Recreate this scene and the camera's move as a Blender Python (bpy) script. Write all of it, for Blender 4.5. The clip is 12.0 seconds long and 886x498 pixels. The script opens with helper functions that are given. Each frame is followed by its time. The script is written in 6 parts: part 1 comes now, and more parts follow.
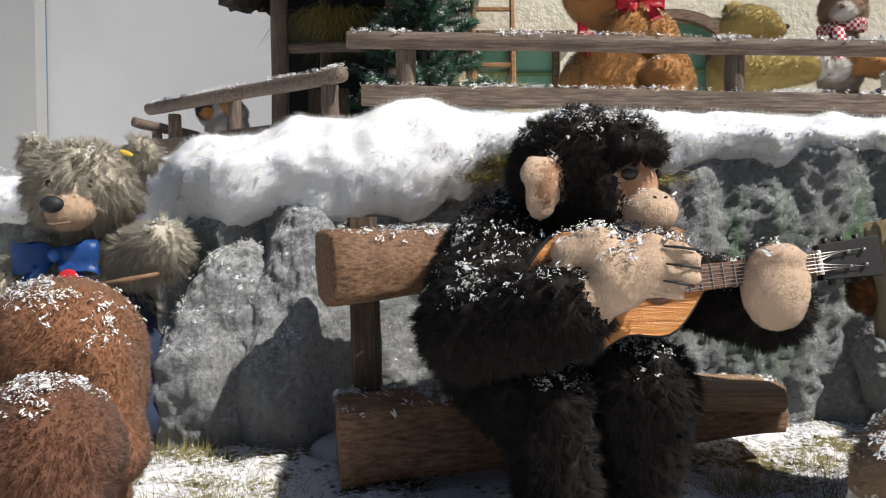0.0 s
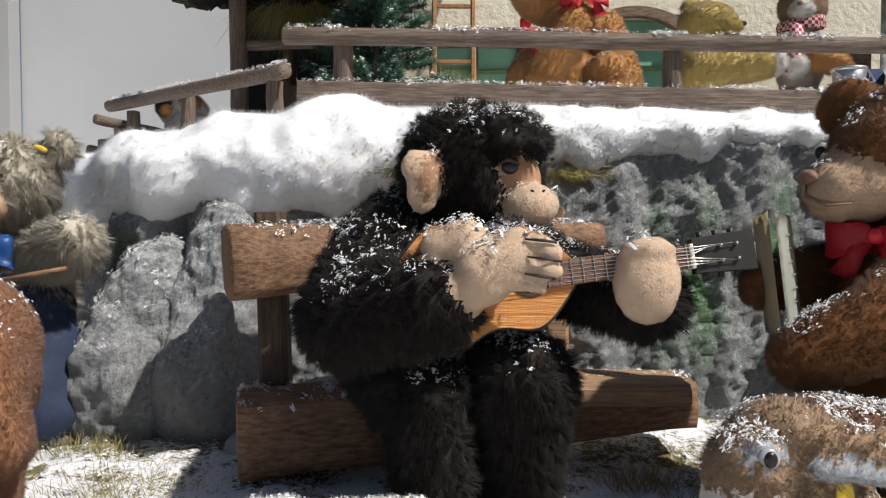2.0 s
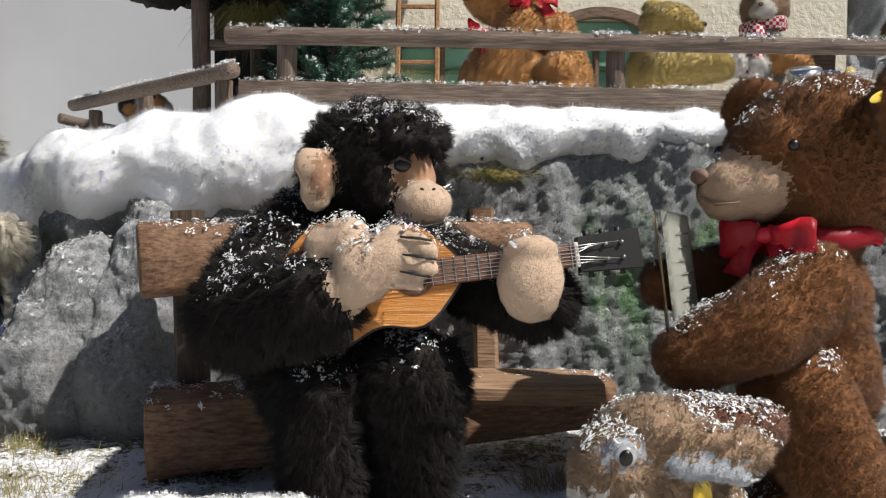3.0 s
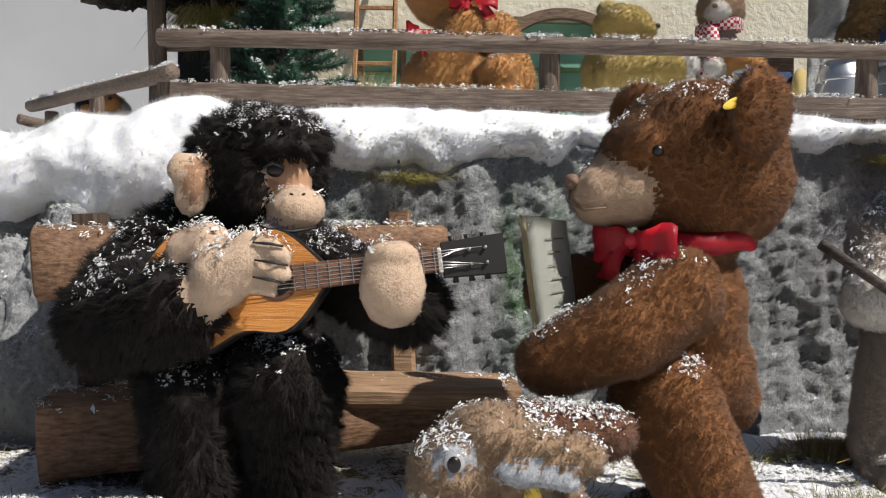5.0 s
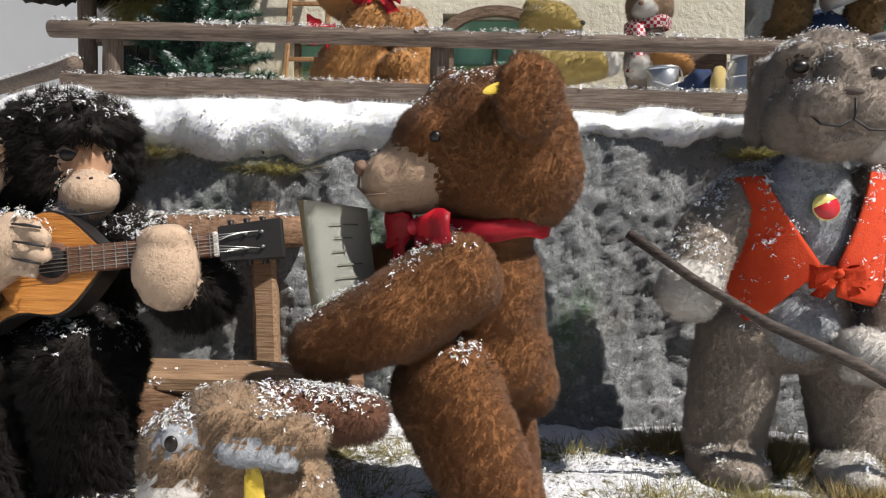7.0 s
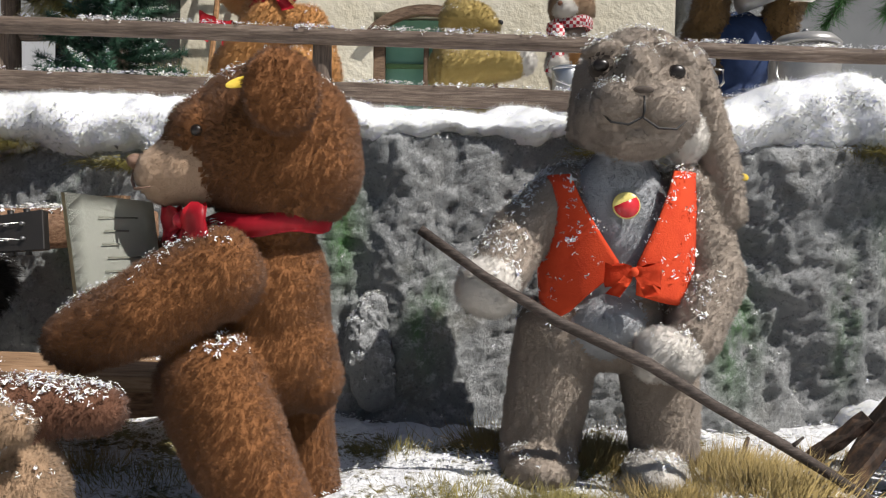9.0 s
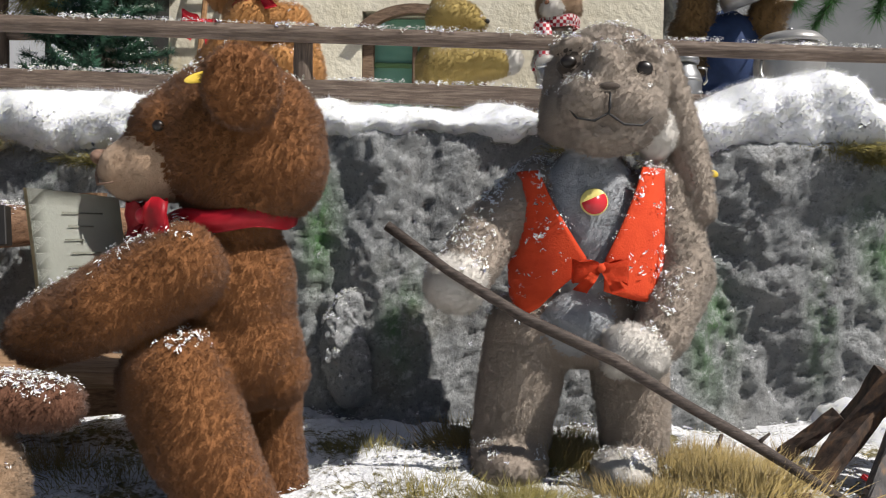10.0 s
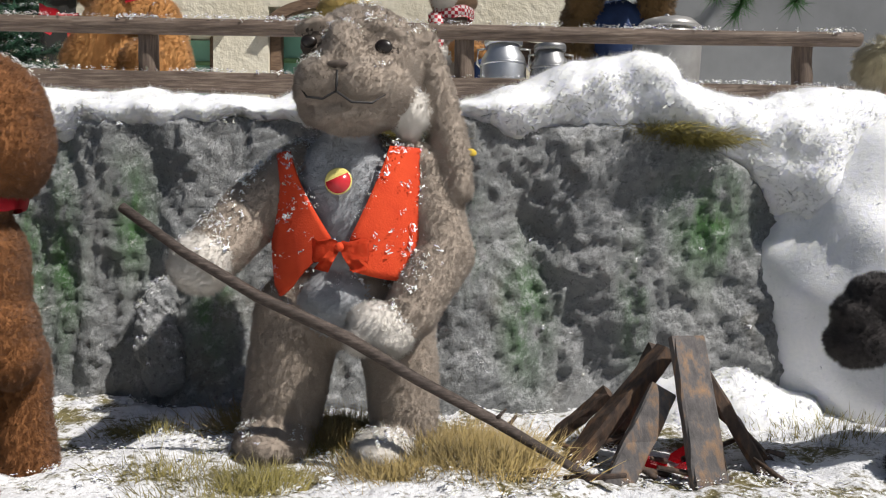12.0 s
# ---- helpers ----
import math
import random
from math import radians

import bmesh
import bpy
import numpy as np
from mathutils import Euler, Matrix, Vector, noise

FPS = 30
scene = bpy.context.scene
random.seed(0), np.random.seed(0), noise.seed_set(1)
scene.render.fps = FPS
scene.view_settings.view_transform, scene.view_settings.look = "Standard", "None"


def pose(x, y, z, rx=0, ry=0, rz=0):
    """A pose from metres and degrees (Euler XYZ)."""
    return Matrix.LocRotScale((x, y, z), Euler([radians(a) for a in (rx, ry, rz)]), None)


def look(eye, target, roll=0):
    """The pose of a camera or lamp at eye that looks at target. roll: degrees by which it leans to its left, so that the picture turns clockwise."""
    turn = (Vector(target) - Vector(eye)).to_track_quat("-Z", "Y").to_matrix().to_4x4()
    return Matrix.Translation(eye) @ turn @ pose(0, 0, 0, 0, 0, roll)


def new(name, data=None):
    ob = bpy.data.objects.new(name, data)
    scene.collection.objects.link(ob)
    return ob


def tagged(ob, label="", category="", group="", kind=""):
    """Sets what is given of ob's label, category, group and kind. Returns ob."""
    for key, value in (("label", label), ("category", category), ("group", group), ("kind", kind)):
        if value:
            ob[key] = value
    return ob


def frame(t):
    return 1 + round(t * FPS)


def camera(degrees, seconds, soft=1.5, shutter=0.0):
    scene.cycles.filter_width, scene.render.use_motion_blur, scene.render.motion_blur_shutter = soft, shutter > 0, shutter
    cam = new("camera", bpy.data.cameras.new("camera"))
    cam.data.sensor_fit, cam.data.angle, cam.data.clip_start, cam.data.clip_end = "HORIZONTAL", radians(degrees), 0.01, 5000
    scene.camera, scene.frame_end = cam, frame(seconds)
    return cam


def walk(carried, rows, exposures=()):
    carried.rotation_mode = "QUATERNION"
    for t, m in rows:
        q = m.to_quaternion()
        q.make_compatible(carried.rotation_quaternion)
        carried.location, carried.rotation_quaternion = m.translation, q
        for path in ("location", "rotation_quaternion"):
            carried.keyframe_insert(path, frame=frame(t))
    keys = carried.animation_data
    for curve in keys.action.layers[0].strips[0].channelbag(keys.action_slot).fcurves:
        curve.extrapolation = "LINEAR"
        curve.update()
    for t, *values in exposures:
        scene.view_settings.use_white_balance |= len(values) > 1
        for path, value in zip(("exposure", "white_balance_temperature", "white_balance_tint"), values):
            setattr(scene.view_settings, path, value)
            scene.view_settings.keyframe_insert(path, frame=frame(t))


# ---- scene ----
cam = camera(62.0, 12.0, soft=1.15)
METRES, EYE, TILT, LEAN, TURN = 1.12, 0.36, -2.0, 0.0, 0.0
ROWS = [
    (0.0, 0.0, 0.0, 0.0, 0.0, 0.0, -0.0),
    (0.5, 0.0343, -0.0002, -0.0021, 0.1, 0.0, 0.03),
    (1.0, 0.0821, 0.0007, 0.0014, 0.15, 0.02, 0.01),
    (1.5, 0.0981, 0.0002, -0.0023, 0.13, -0.03, -0.01),
    (2.0, 0.1073, 0.0003, -0.0046, 0.17, -0.08, -0.06),
    (2.5, 0.1463, 0.0009, -0.0054, 0.23, 0.03, -0.07),
    (3.0, 0.2025, 0.0007, -0.0071, 0.21, 0.02, -0.22),
    (5.0, 0.3164, 0.0002, -0.0016, 0.35, -0.04, -0.3),
    (5.5, 0.3322, 0.0008, -0.0087, 0.4, 0.02, -0.4),
    (6.0, 0.3798, 0.0001, -0.0103, 0.49, -0.02, -0.48),
    (6.5, 0.4397, 0.0006, -0.0154, 0.59, -0.04, -0.53),
    (7.0, 0.5047, 0.0008, -0.0137, 0.65, 0.08, -0.73),
    (7.5, 0.5647, 0.0015, -0.015, 0.75, 0.13, -0.98),
    (9.5, 0.7242, 0.0028, -0.015, 0.79, 0.12, -1.29),
    (10.0, 0.7379, 0.0027, -0.0185, 0.82, 0.16, -1.3),
    (10.5, 0.7969, 0.0031, -0.0134, 1.15, 0.34, -1.26),
    (11.0, 0.8612, 0.0045, -0.0178, 0.95, 0.25, -0.85),
    (11.5, 0.9436, 0.0061, -0.0244, 1.21, 0.38, -0.43),
    (12.0, 0.9946, 0.0067, -0.0361, 1.05, 0.25, -0.45),
]
walk(cam, [(t, pose(0, 0, EYE, TILT, LEAN, TURN) @ pose(METRES * x, METRES * y, METRES * z, 90 + pitch, roll, yaw)) for t, x, y, z, yaw, pitch, roll in ROWS], ((0.0, 0.06), (3.0, 0.0), (9.5, 0.0), (12.0, -0.12)))

# ---- world and light ----
SUN = Vector((0.54, -0.35, 0.765)).normalized()
world = bpy.data.worlds.new("world")
scene.world = world
world.use_nodes = True
wn = world.node_tree
sky = wn.nodes.new("ShaderNodeTexSky")
sky.sky_type = 'NISHITA'
sky.sun_disc = False
sky.sun_elevation = math.asin(SUN.z)
sky.sun_rotation = math.atan2(SUN.x, SUN.y)
bg = wn.nodes["Background"]
bg.inputs["Strength"].default_value = 0.050
wn.links.new(sky.outputs[0], bg.inputs["Color"])
sun_data = bpy.data.lights.new("sun", 'SUN')
sun_data.energy = 5.0
sun_data.angle = radians(0.8)
sun_data.color = (1.0, 0.96, 0.91)
sun = new("sun", sun_data)
sun.matrix_world = look(SUN * 20, (0, 0, 0))

# ---- materials ----
def nodes_of(name):
    m = bpy.data.materials.new(name)
    m.use_nodes = True
    return m, m.node_tree, m.node_tree.nodes["Principled BSDF"]


def ramp_of(nt, fac, stops):
    r = nt.nodes.new("ShaderNodeValToRGB")
    while len(r.color_ramp.elements) < len(stops):
        r.color_ramp.elements.new(0.5)
    for e, (p, c) in zip(r.color_ramp.elements, stops):
        e.position, e.color = p, (*c, 1)
    nt.links.new(fac, r.inputs[0])
    return r.outputs[0]


def noise_of(nt, scale, detail=6, rough=0.6, stretch=(1, 1, 1), turn=(0, 0, 0)):
    co = nt.nodes.new("ShaderNodeTexCoord")
    mp = nt.nodes.new("ShaderNodeMapping")
    mp.inputs["Scale"].default_value = stretch
    mp.inputs["Rotation"].default_value = turn
    n = nt.nodes.new("ShaderNodeTexNoise")
    n.inputs["Scale"].default_value, n.inputs["Detail"].default_value, n.inputs["Roughness"].default_value = scale, detail, rough
    nt.links.new(co.outputs["Object"], mp.inputs[0])
    nt.links.new(mp.outputs[0], n.inputs["Vector"])
    return n.outputs["Fac"]


def mixed(nt, fac, a, b, blend='MIX'):
    m = nt.nodes.new("ShaderNodeMix")
    m.data_type, m.blend_type = 'RGBA', blend
    for sock, v in ((m.inputs[0], fac), (m.inputs[6], a), (m.inputs[7], b)):
        if isinstance(v, (int, float)):
            sock.default_value = v
        elif isinstance(v, tuple):
            sock.default_value = (*v, 1)
        else:
            nt.links.new(v, sock)
    return m.outputs[2]


def bump(nt, bsdf, height, strength, dist):
    b = nt.nodes.new("ShaderNodeBump")
    b.inputs["Strength"].default_value, b.inputs["Distance"].default_value = strength, dist
    nt.links.new(height, b.inputs["Height"])
    nt.links.new(b.outputs[0], bsdf.inputs["Normal"])


def mat_plain(name, c1, c2, scale=30, rough=0.7, bumps=0.3, dist=0.002, metal=0.0, fine=300):
    """Two-scale mottled surface."""
    m, nt, b = nodes_of(name)
    big, small = noise_of(nt, scale), noise_of(nt, fine, 3)
    nt.links.new(ramp_of(nt, big, [(0.3, c1), (0.7, c2)]), b.inputs["Base Color"])
    b.inputs["Roughness"].default_value, b.inputs["Metallic"].default_value = rough, metal
    if bumps:
        bump(nt, b, small, bumps, dist)
    return m


def mat_fur(name, dark, light, scale=14, sheen=0.25):
    """Pile fabric: every hair its own shade, over a blotchy base."""
    m, nt, b = nodes_of(name)
    g = nt.nodes.new("ShaderNodeNewGeometry")
    big = noise_of(nt, scale, 4)
    hair = ramp_of(nt, g.outputs["Random Per Island"], [(0.0, dark), (1.0, light)])
    blend = [tuple(d + (l - d) * f for d, l in zip(dark, light)) for f in (0.46, 0.64)]
    patch = ramp_of(nt, big, [(0.3, blend[0]), (0.75, blend[1])])
    nt.links.new(mixed(nt, 0.60, hair, patch), b.inputs["Base Color"])
    b.inputs["Roughness"].default_value = 0.85
    b.inputs["Specular IOR Level"].default_value = 0.15
    b.inputs["Sheen Weight"].default_value = 0.5 * sheen
    bump(nt, b, noise_of(nt, 420, 3, 0.7), 0.6, 0.002)
    return m


def mat_wood(name, dark, mid, light, grain=(3, 40, 40), rough=0.75):
    """Weathered wood with grain that runs along x."""
    m, nt, b = nodes_of(name)
    n1 = noise_of(nt, 6, 8, 0.65, grain)
    n2 = noise_of(nt, 9, 4)
    c = ramp_of(nt, n1, [(0.30, dark), (0.5, mid), (0.72, light)])
    c2 = mixed(nt, ramp_of(nt, n2, [(0.35, (0, 0, 0)), (0.75, (0.6, 0.6, 0.6))]), c, dark)
    nt.links.new(c2, b.inputs["Base Color"])
    b.inputs["Roughness"].default_value = rough
    bump(nt, b, n1, 0.6, 0.003)
    return m


FUR_BLACK = mat_fur("black plush", (0.004, 0.0036, 0.0033), (0.036, 0.029, 0.025), sheen=0.08)
FUR_TAN = mat_fur("tan felt", (0.48, 0.33, 0.22), (0.68, 0.50, 0.36), 50)
FUR_FACE = mat_fur("face felt", (0.30, 0.14, 0.075), (0.52, 0.31, 0.19), 50)
FUR_GREYLIP = mat_fur("grey felt", (0.16, 0.14, 0.16), (0.30, 0.26, 0.28), 22)
FUR_BROWN = mat_fur("brown plush", (0.10, 0.036, 0.012), (0.31, 0.135, 0.052))
FUR_BROWN_MUZZLE = mat_fur("beige plush", (0.36, 0.23, 0.14), (0.55, 0.39, 0.27), 30)
FUR_GREY = mat_fur("taupe plush", (0.27, 0.215, 0.17), (0.57, 0.485, 0.41))
FUR_BLUED_GREY = mat_fur("pale grey plush, blue shade mixed in", (0.33, 0.34, 0.36), (0.50, 0.51, 0.53), 30)
FUR_WHITE = mat_fur("cream plush", (0.62, 0.57, 0.51), (0.82, 0.78, 0.72), 30)
FUR_MOTTLED = mat_fur("mottled grey mohair", (0.17, 0.14, 0.10), (0.72, 0.65, 0.52), 60)
FUR_FOX = mat_fur("reddish brown plush", (0.18, 0.075, 0.035), (0.36, 0.18, 0.10))
FUR_RUST = mat_fur("dark rust plush", (0.10, 0.045, 0.026), (0.25, 0.12, 0.075))
FUR_ORANGE = mat_fur("golden orange plush", (0.42, 0.185, 0.055), (0.68, 0.36, 0.14))
FUR_YELLOW = mat_fur("mustard mohair", (0.36, 0.25, 0.07), (0.62, 0.47, 0.18))
FUR_HARE = mat_fur("sandy plush", (0.27, 0.17, 0.10), (0.50, 0.35, 0.23))
FUR_DARKBROWN = mat_fur("dark brown mohair", (0.05, 0.03, 0.015), (0.28, 0.17, 0.07), 40)
FUR_TAUPE_SHADE = mat_fur("dark taupe of nose and socket shade", (0.05, 0.04, 0.032), (0.12, 0.095, 0.08))
FUR_SLATE = mat_fur("charcoal plush", (0.02, 0.018, 0.018), (0.075, 0.065, 0.062))
FUR_PALE = mat_fur("pale yellow mohair", (0.55, 0.46, 0.28), (0.80, 0.72, 0.50), 40)
EYE_GLASS, _, _b = nodes_of("dark glass eye")
_b.inputs["Base Color"].default_value = (0.012, 0.008, 0.006, 1)
_b.inputs["Roughness"].default_value = 0.32
STITCH_SHADE = mat_plain("black stitching and finger shade", (0.012, 0.011, 0.011), (0.03, 0.027, 0.027), 200, 0.6)
EYE_PALE = mat_plain("pale iris", (0.30, 0.30, 0.31), (0.42, 0.42, 0.43), 90, 0.25, 0)
NOSE_BROWN = mat_plain("brown thread", (0.16, 0.09, 0.06), (0.26, 0.16, 0.11), 200, 0.7)
NOSE_BLACK = mat_plain("black felt nose", (0.008, 0.008, 0.009), (0.02, 0.02, 0.022), 200, 0.6)
YELLOW_TAG = mat_plain("yellow cloth tag", (0.75, 0.50, 0.04), (0.85, 0.62, 0.10), 90, 0.8)

LOG = mat_wood("brown log", (0.07, 0.036, 0.019), (0.27, 0.145, 0.078), (0.44, 0.27, 0.16))
LOG_PALE_LIT = mat_wood("pale log with sunlit tone", (0.16, 0.09, 0.045), (0.36, 0.22, 0.125), (0.50, 0.34, 0.21))
LOG_DARK = mat_wood("dark post", (0.03, 0.020, 0.013), (0.10, 0.065, 0.042), (0.20, 0.14, 0.095), (40, 40, 3))
RAIL = mat_wood("weathered rail", (0.055, 0.038, 0.028), (0.155, 0.110, 0.082), (0.30, 0.235, 0.185))
RAIL_V = mat_wood("weathered post wood", (0.055, 0.038, 0.028), (0.155, 0.110, 0.082), (0.28, 0.215, 0.165), (40, 40, 3))
LADDER_WOOD = mat_wood("pine ladder", (0.16, 0.075, 0.028), (0.38, 0.20, 0.085), (0.52, 0.31, 0.15), (20, 20, 20))
CHAR = mat_wood("charred plank", (0.022, 0.016, 0.013), (0.085, 0.055, 0.04), (0.22, 0.12, 0.06), (14, 14, 4))
CHAR_GREY = mat_wood("grey painted plank", (0.05, 0.046, 0.045), (0.12, 0.108, 0.105), (0.36, 0.20, 0.09), (12, 12, 5))
BARK = mat_wood("dark stick bark", (0.025, 0.018, 0.014), (0.075, 0.055, 0.045), (0.16, 0.125, 0.105), (8, 50, 50))
BEAM = mat_wood("brown door wood", (0.075, 0.045, 0.028), (0.19, 0.12, 0.075), (0.30, 0.20, 0.13), (6, 20, 30))
GREEN_PAINT = mat_plain("green painted wood", (0.16, 0.36, 0.26), (0.22, 0.45, 0.33), 8, 0.55, 0.15)
GREEN_DARK = mat_plain("dark green painted wood", (0.10, 0.20, 0.08), (0.16, 0.28, 0.12), 10, 0.6, 0.2)
PLASTER = mat_plain("cream plaster", (0.62, 0.56, 0.42), (0.76, 0.71, 0.58), 5, 0.9, 0.9, 0.006, 0, 45)
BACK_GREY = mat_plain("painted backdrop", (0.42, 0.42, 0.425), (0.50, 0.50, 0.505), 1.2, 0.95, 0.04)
SHADED_GREY = mat_plain("misty grey backdrop, shade mixed in", (0.16, 0.165, 0.17), (0.26, 0.265, 0.27), 2.2, 0.95, 0.04)
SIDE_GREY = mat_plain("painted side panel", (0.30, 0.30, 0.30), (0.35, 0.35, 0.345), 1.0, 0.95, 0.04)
THATCH = mat_plain("dark thatch", (0.012, 0.010, 0.008), (0.05, 0.04, 0.026), 20, 0.95, 1.0, 0.02, 0, 60)
STEEL = mat_plain("galvanised steel", (0.42, 0.43, 0.45), (0.60, 0.61, 0.62), 14, 0.38, 0.1, 0.001, 0.85)
STEEL_DARK = mat_plain("dull pewter", (0.20, 0.20, 0.205), (0.34, 0.34, 0.34), 18, 0.45, 0.15, 0.001, 0.8)
ENAMEL = mat_plain("grey enamel", (0.28, 0.27, 0.26), (0.42, 0.405, 0.385), 16, 0.35, 0.1, 0.001, 0.35)
RED_SATIN = mat_plain("red satin ribbon", (0.46, 0.010, 0.022), (0.66, 0.025, 0.045), 25, 0.42, 0.15, 0.001)
BLUE_SATIN = mat_plain("blue satin ribbon", (0.02, 0.085, 0.33), (0.045, 0.16, 0.50), 25, 0.35, 0.15, 0.001)
NAVY = mat_plain("navy cloth", (0.012, 0.020, 0.048), (0.03, 0.045, 0.09), 25, 0.85, 0.4, 0.001)
DENIM = mat_plain("blue overall cloth", (0.008, 0.022, 0.07), (0.02, 0.045, 0.13), 25, 0.8, 0.4, 0.001)
ORANGE_FELT = mat_plain("orange red felt", (0.58, 0.042, 0.009), (0.74, 0.075, 0.018), 30, 0.95, 0.5, 0.0015, 0, 500)
PAPER = mat_plain("aged paper", (0.50, 0.42, 0.28), (0.66, 0.59, 0.44), 12, 0.9, 0.15)
PAPER_INSIDE = mat_plain("pale song sheet", (0.56, 0.57, 0.50), (0.66, 0.67, 0.60), 12, 0.9, 0.1)
INK = mat_plain("faded ink", (0.26, 0.26, 0.21), (0.36, 0.36, 0.30), 60, 0.9, 0)
GUITAR_TOP = mat_wood("honey lacquered spruce", (0.40, 0.14, 0.03), (0.56, 0.23, 0.05), (0.68, 0.32, 0.08), (4, 60, 60), 0.25)
GUITAR_SIDE = mat_plain("black lacquer", (0.010, 0.009, 0.008), (0.02, 0.016, 0.014), 20, 0.5, 0)
FRET_WOOD = mat_wood("rosewood", (0.09, 0.035, 0.018), (0.19, 0.085, 0.045), (0.27, 0.14, 0.08), (4, 60, 60), 0.5)
WIRE = mat_plain("steel wire", (0.55, 0.53, 0.48), (0.72, 0.70, 0.66), 40, 0.3, 0, 0.001, 0.9)
BADGE_RED = mat_plain("glossy red badge", (0.55, 0.02, 0.03), (0.66, 0.04, 0.05), 30, 0.2, 0)
BADGE_YELLOW = mat_plain("glossy yellow badge", (0.74, 0.62, 0.16), (0.82, 0.72, 0.28), 30, 0.2, 0)
STRAW = mat_fur("dry grass", (0.30, 0.20, 0.06), (0.62, 0.47, 0.19))
MOSS = mat_fur("olive moss", (0.17, 0.145, 0.035), (0.42, 0.35, 0.10))
NEEDLE = mat_fur("pine needles", (0.012, 0.040, 0.026), (0.05, 0.13, 0.075), 10, 0.1)
NEEDLE_BRIGHT = mat_fur("green pine needles", (0.03, 0.10, 0.025), (0.09, 0.24, 0.07), 10, 0.1)
CAVITY_SHADE = mat_plain("cavity shade in black", (0.008, 0.008, 0.008), (0.014, 0.013, 0.012), 10, 0.9, 0.2)


def mat_snow(name):
    m, nt, b = nodes_of(name)
    n = noise_of(nt, 160, 4, 0.7)
    nt.links.new(ramp_of(nt, n, [(0.3, (0.86, 0.87, 0.89)), (0.7, (0.94, 0.94, 0.95))]), b.inputs["Base Color"])
    b.inputs["Roughness"].default_value = 0.7
    b.inputs["Subsurface Weight"].default_value = 0.7
    b.inputs["Subsurface Radius"].default_value = (0.02, 0.02, 0.024)
    bump(nt, b, n, 0.35, 0.003)
    return m


def mat_rock():
    """Grey painted plaster rock, gritty, with mossy green streaks and snow dust on its shoulders."""
    m, nt, b = nodes_of("gritty grey rock")
    grit, mid, low = noise_of(nt, 130, 6, 0.8), noise_of(nt, 11, 8, 0.72, (1, 1, 0.6)), noise_of(nt, 22, 5, 0.65, (1, 1, 0.45))
    c = ramp_of(nt, mid, [(0.28, (0.22, 0.23, 0.24)), (0.5, (0.34, 0.35, 0.35)), (0.72, (0.47, 0.47, 0.46))])
    at = nt.nodes.new("ShaderNodeAttribute")
    at.attribute_name = "streak"
    spot = nt.nodes.new("ShaderNodeMath")
    spot.operation = 'MULTIPLY'
    nt.links.new(at.outputs["Fac"], spot.inputs[0])
    nt.links.new(ramp_of(nt, low, [(0.36, (0, 0, 0)), (0.60, (1, 1, 1))]), spot.inputs[1])
    c = mixed(nt, spot.outputs[0], c, (0.10, 0.26, 0.07))
    c = mixed(nt, ramp_of(nt, noise_of(nt, 7, 4, 0.6), [(0.60, (0, 0, 0)), (0.75, (0.6, 0.6, 0.6))]), c, (0.27, 0.24, 0.17))
    # snow dust settled on every shoulder that looks up
    ge = nt.nodes.new("ShaderNodeNewGeometry")
    xyz = nt.nodes.new("ShaderNodeSeparateXYZ")
    nt.links.new(ge.outputs["Normal"], xyz.inputs[0])
    dust = nt.nodes.new("ShaderNodeMath")
    dust.operation = 'MULTIPLY_ADD'
    dust.inputs[1].default_value = 0.24
    nt.links.new(xyz.outputs["Z"], dust.inputs[0])
    nt.links.new(grit, dust.inputs[2])
    c = mixed(nt, ramp_of(nt, dust.outputs[0], [(0.54, (0, 0, 0)), (0.72, (0.6, 0.6, 0.6))]), c, (0.76, 0.76, 0.77))
    c = mixed(nt, ramp_of(nt, grit, [(0.36, (0.6, 0.6, 0.6)), (0.46, (0, 0, 0))]), c, (0.09, 0.09, 0.092))
    nt.links.new(c, b.inputs["Base Color"])
    b.inputs["Roughness"].default_value = 0.9
    add = nt.nodes.new("ShaderNodeMath")
    add.operation = 'ADD'
    nt.links.new(grit, add.inputs[0])
    half = nt.nodes.new("ShaderNodeMath")
    half.operation = 'MULTIPLY'
    half.inputs[1].default_value = 0.6
    nt.links.new(mid, half.inputs[0])
    nt.links.new(half.outputs[0], add.inputs[1])
    bump(nt, b, add.outputs[0], 1.0, 0.011)
    return m


def mat_ground():
    """Trodden artificial snow over olive matting."""
    m, nt, b = nodes_of("snowy matting")
    n1, n2 = noise_of(nt, 9, 6, 0.65), noise_of(nt, 120, 4, 0.7)
    add = nt.nodes.new("ShaderNodeMath")
    add.operation = 'MULTIPLY_ADD'
    add.inputs[1].default_value = 0.55
    nt.links.new(n2, add.inputs[0])
    nt.links.new(n1, add.inputs[2])
    moss = ramp_of(nt, n2, [(0.3, (0.09, 0.08, 0.03)), (0.7, (0.30, 0.25, 0.11))])
    c = mixed(nt, ramp_of(nt, add.outputs[0], [(0.67, (0, 0, 0)), (0.78, (1, 1, 1))]), moss, (0.84, 0.84, 0.86))
    nt.links.new(c, b.inputs["Base Color"])
    b.inputs["Roughness"].default_value = 0.85
    bump(nt, b, add.outputs[0], 1.0, 0.01)
    return m


SNOW, ROCK, GROUND = mat_snow("artificial snow"), mat_rock(), mat_ground()


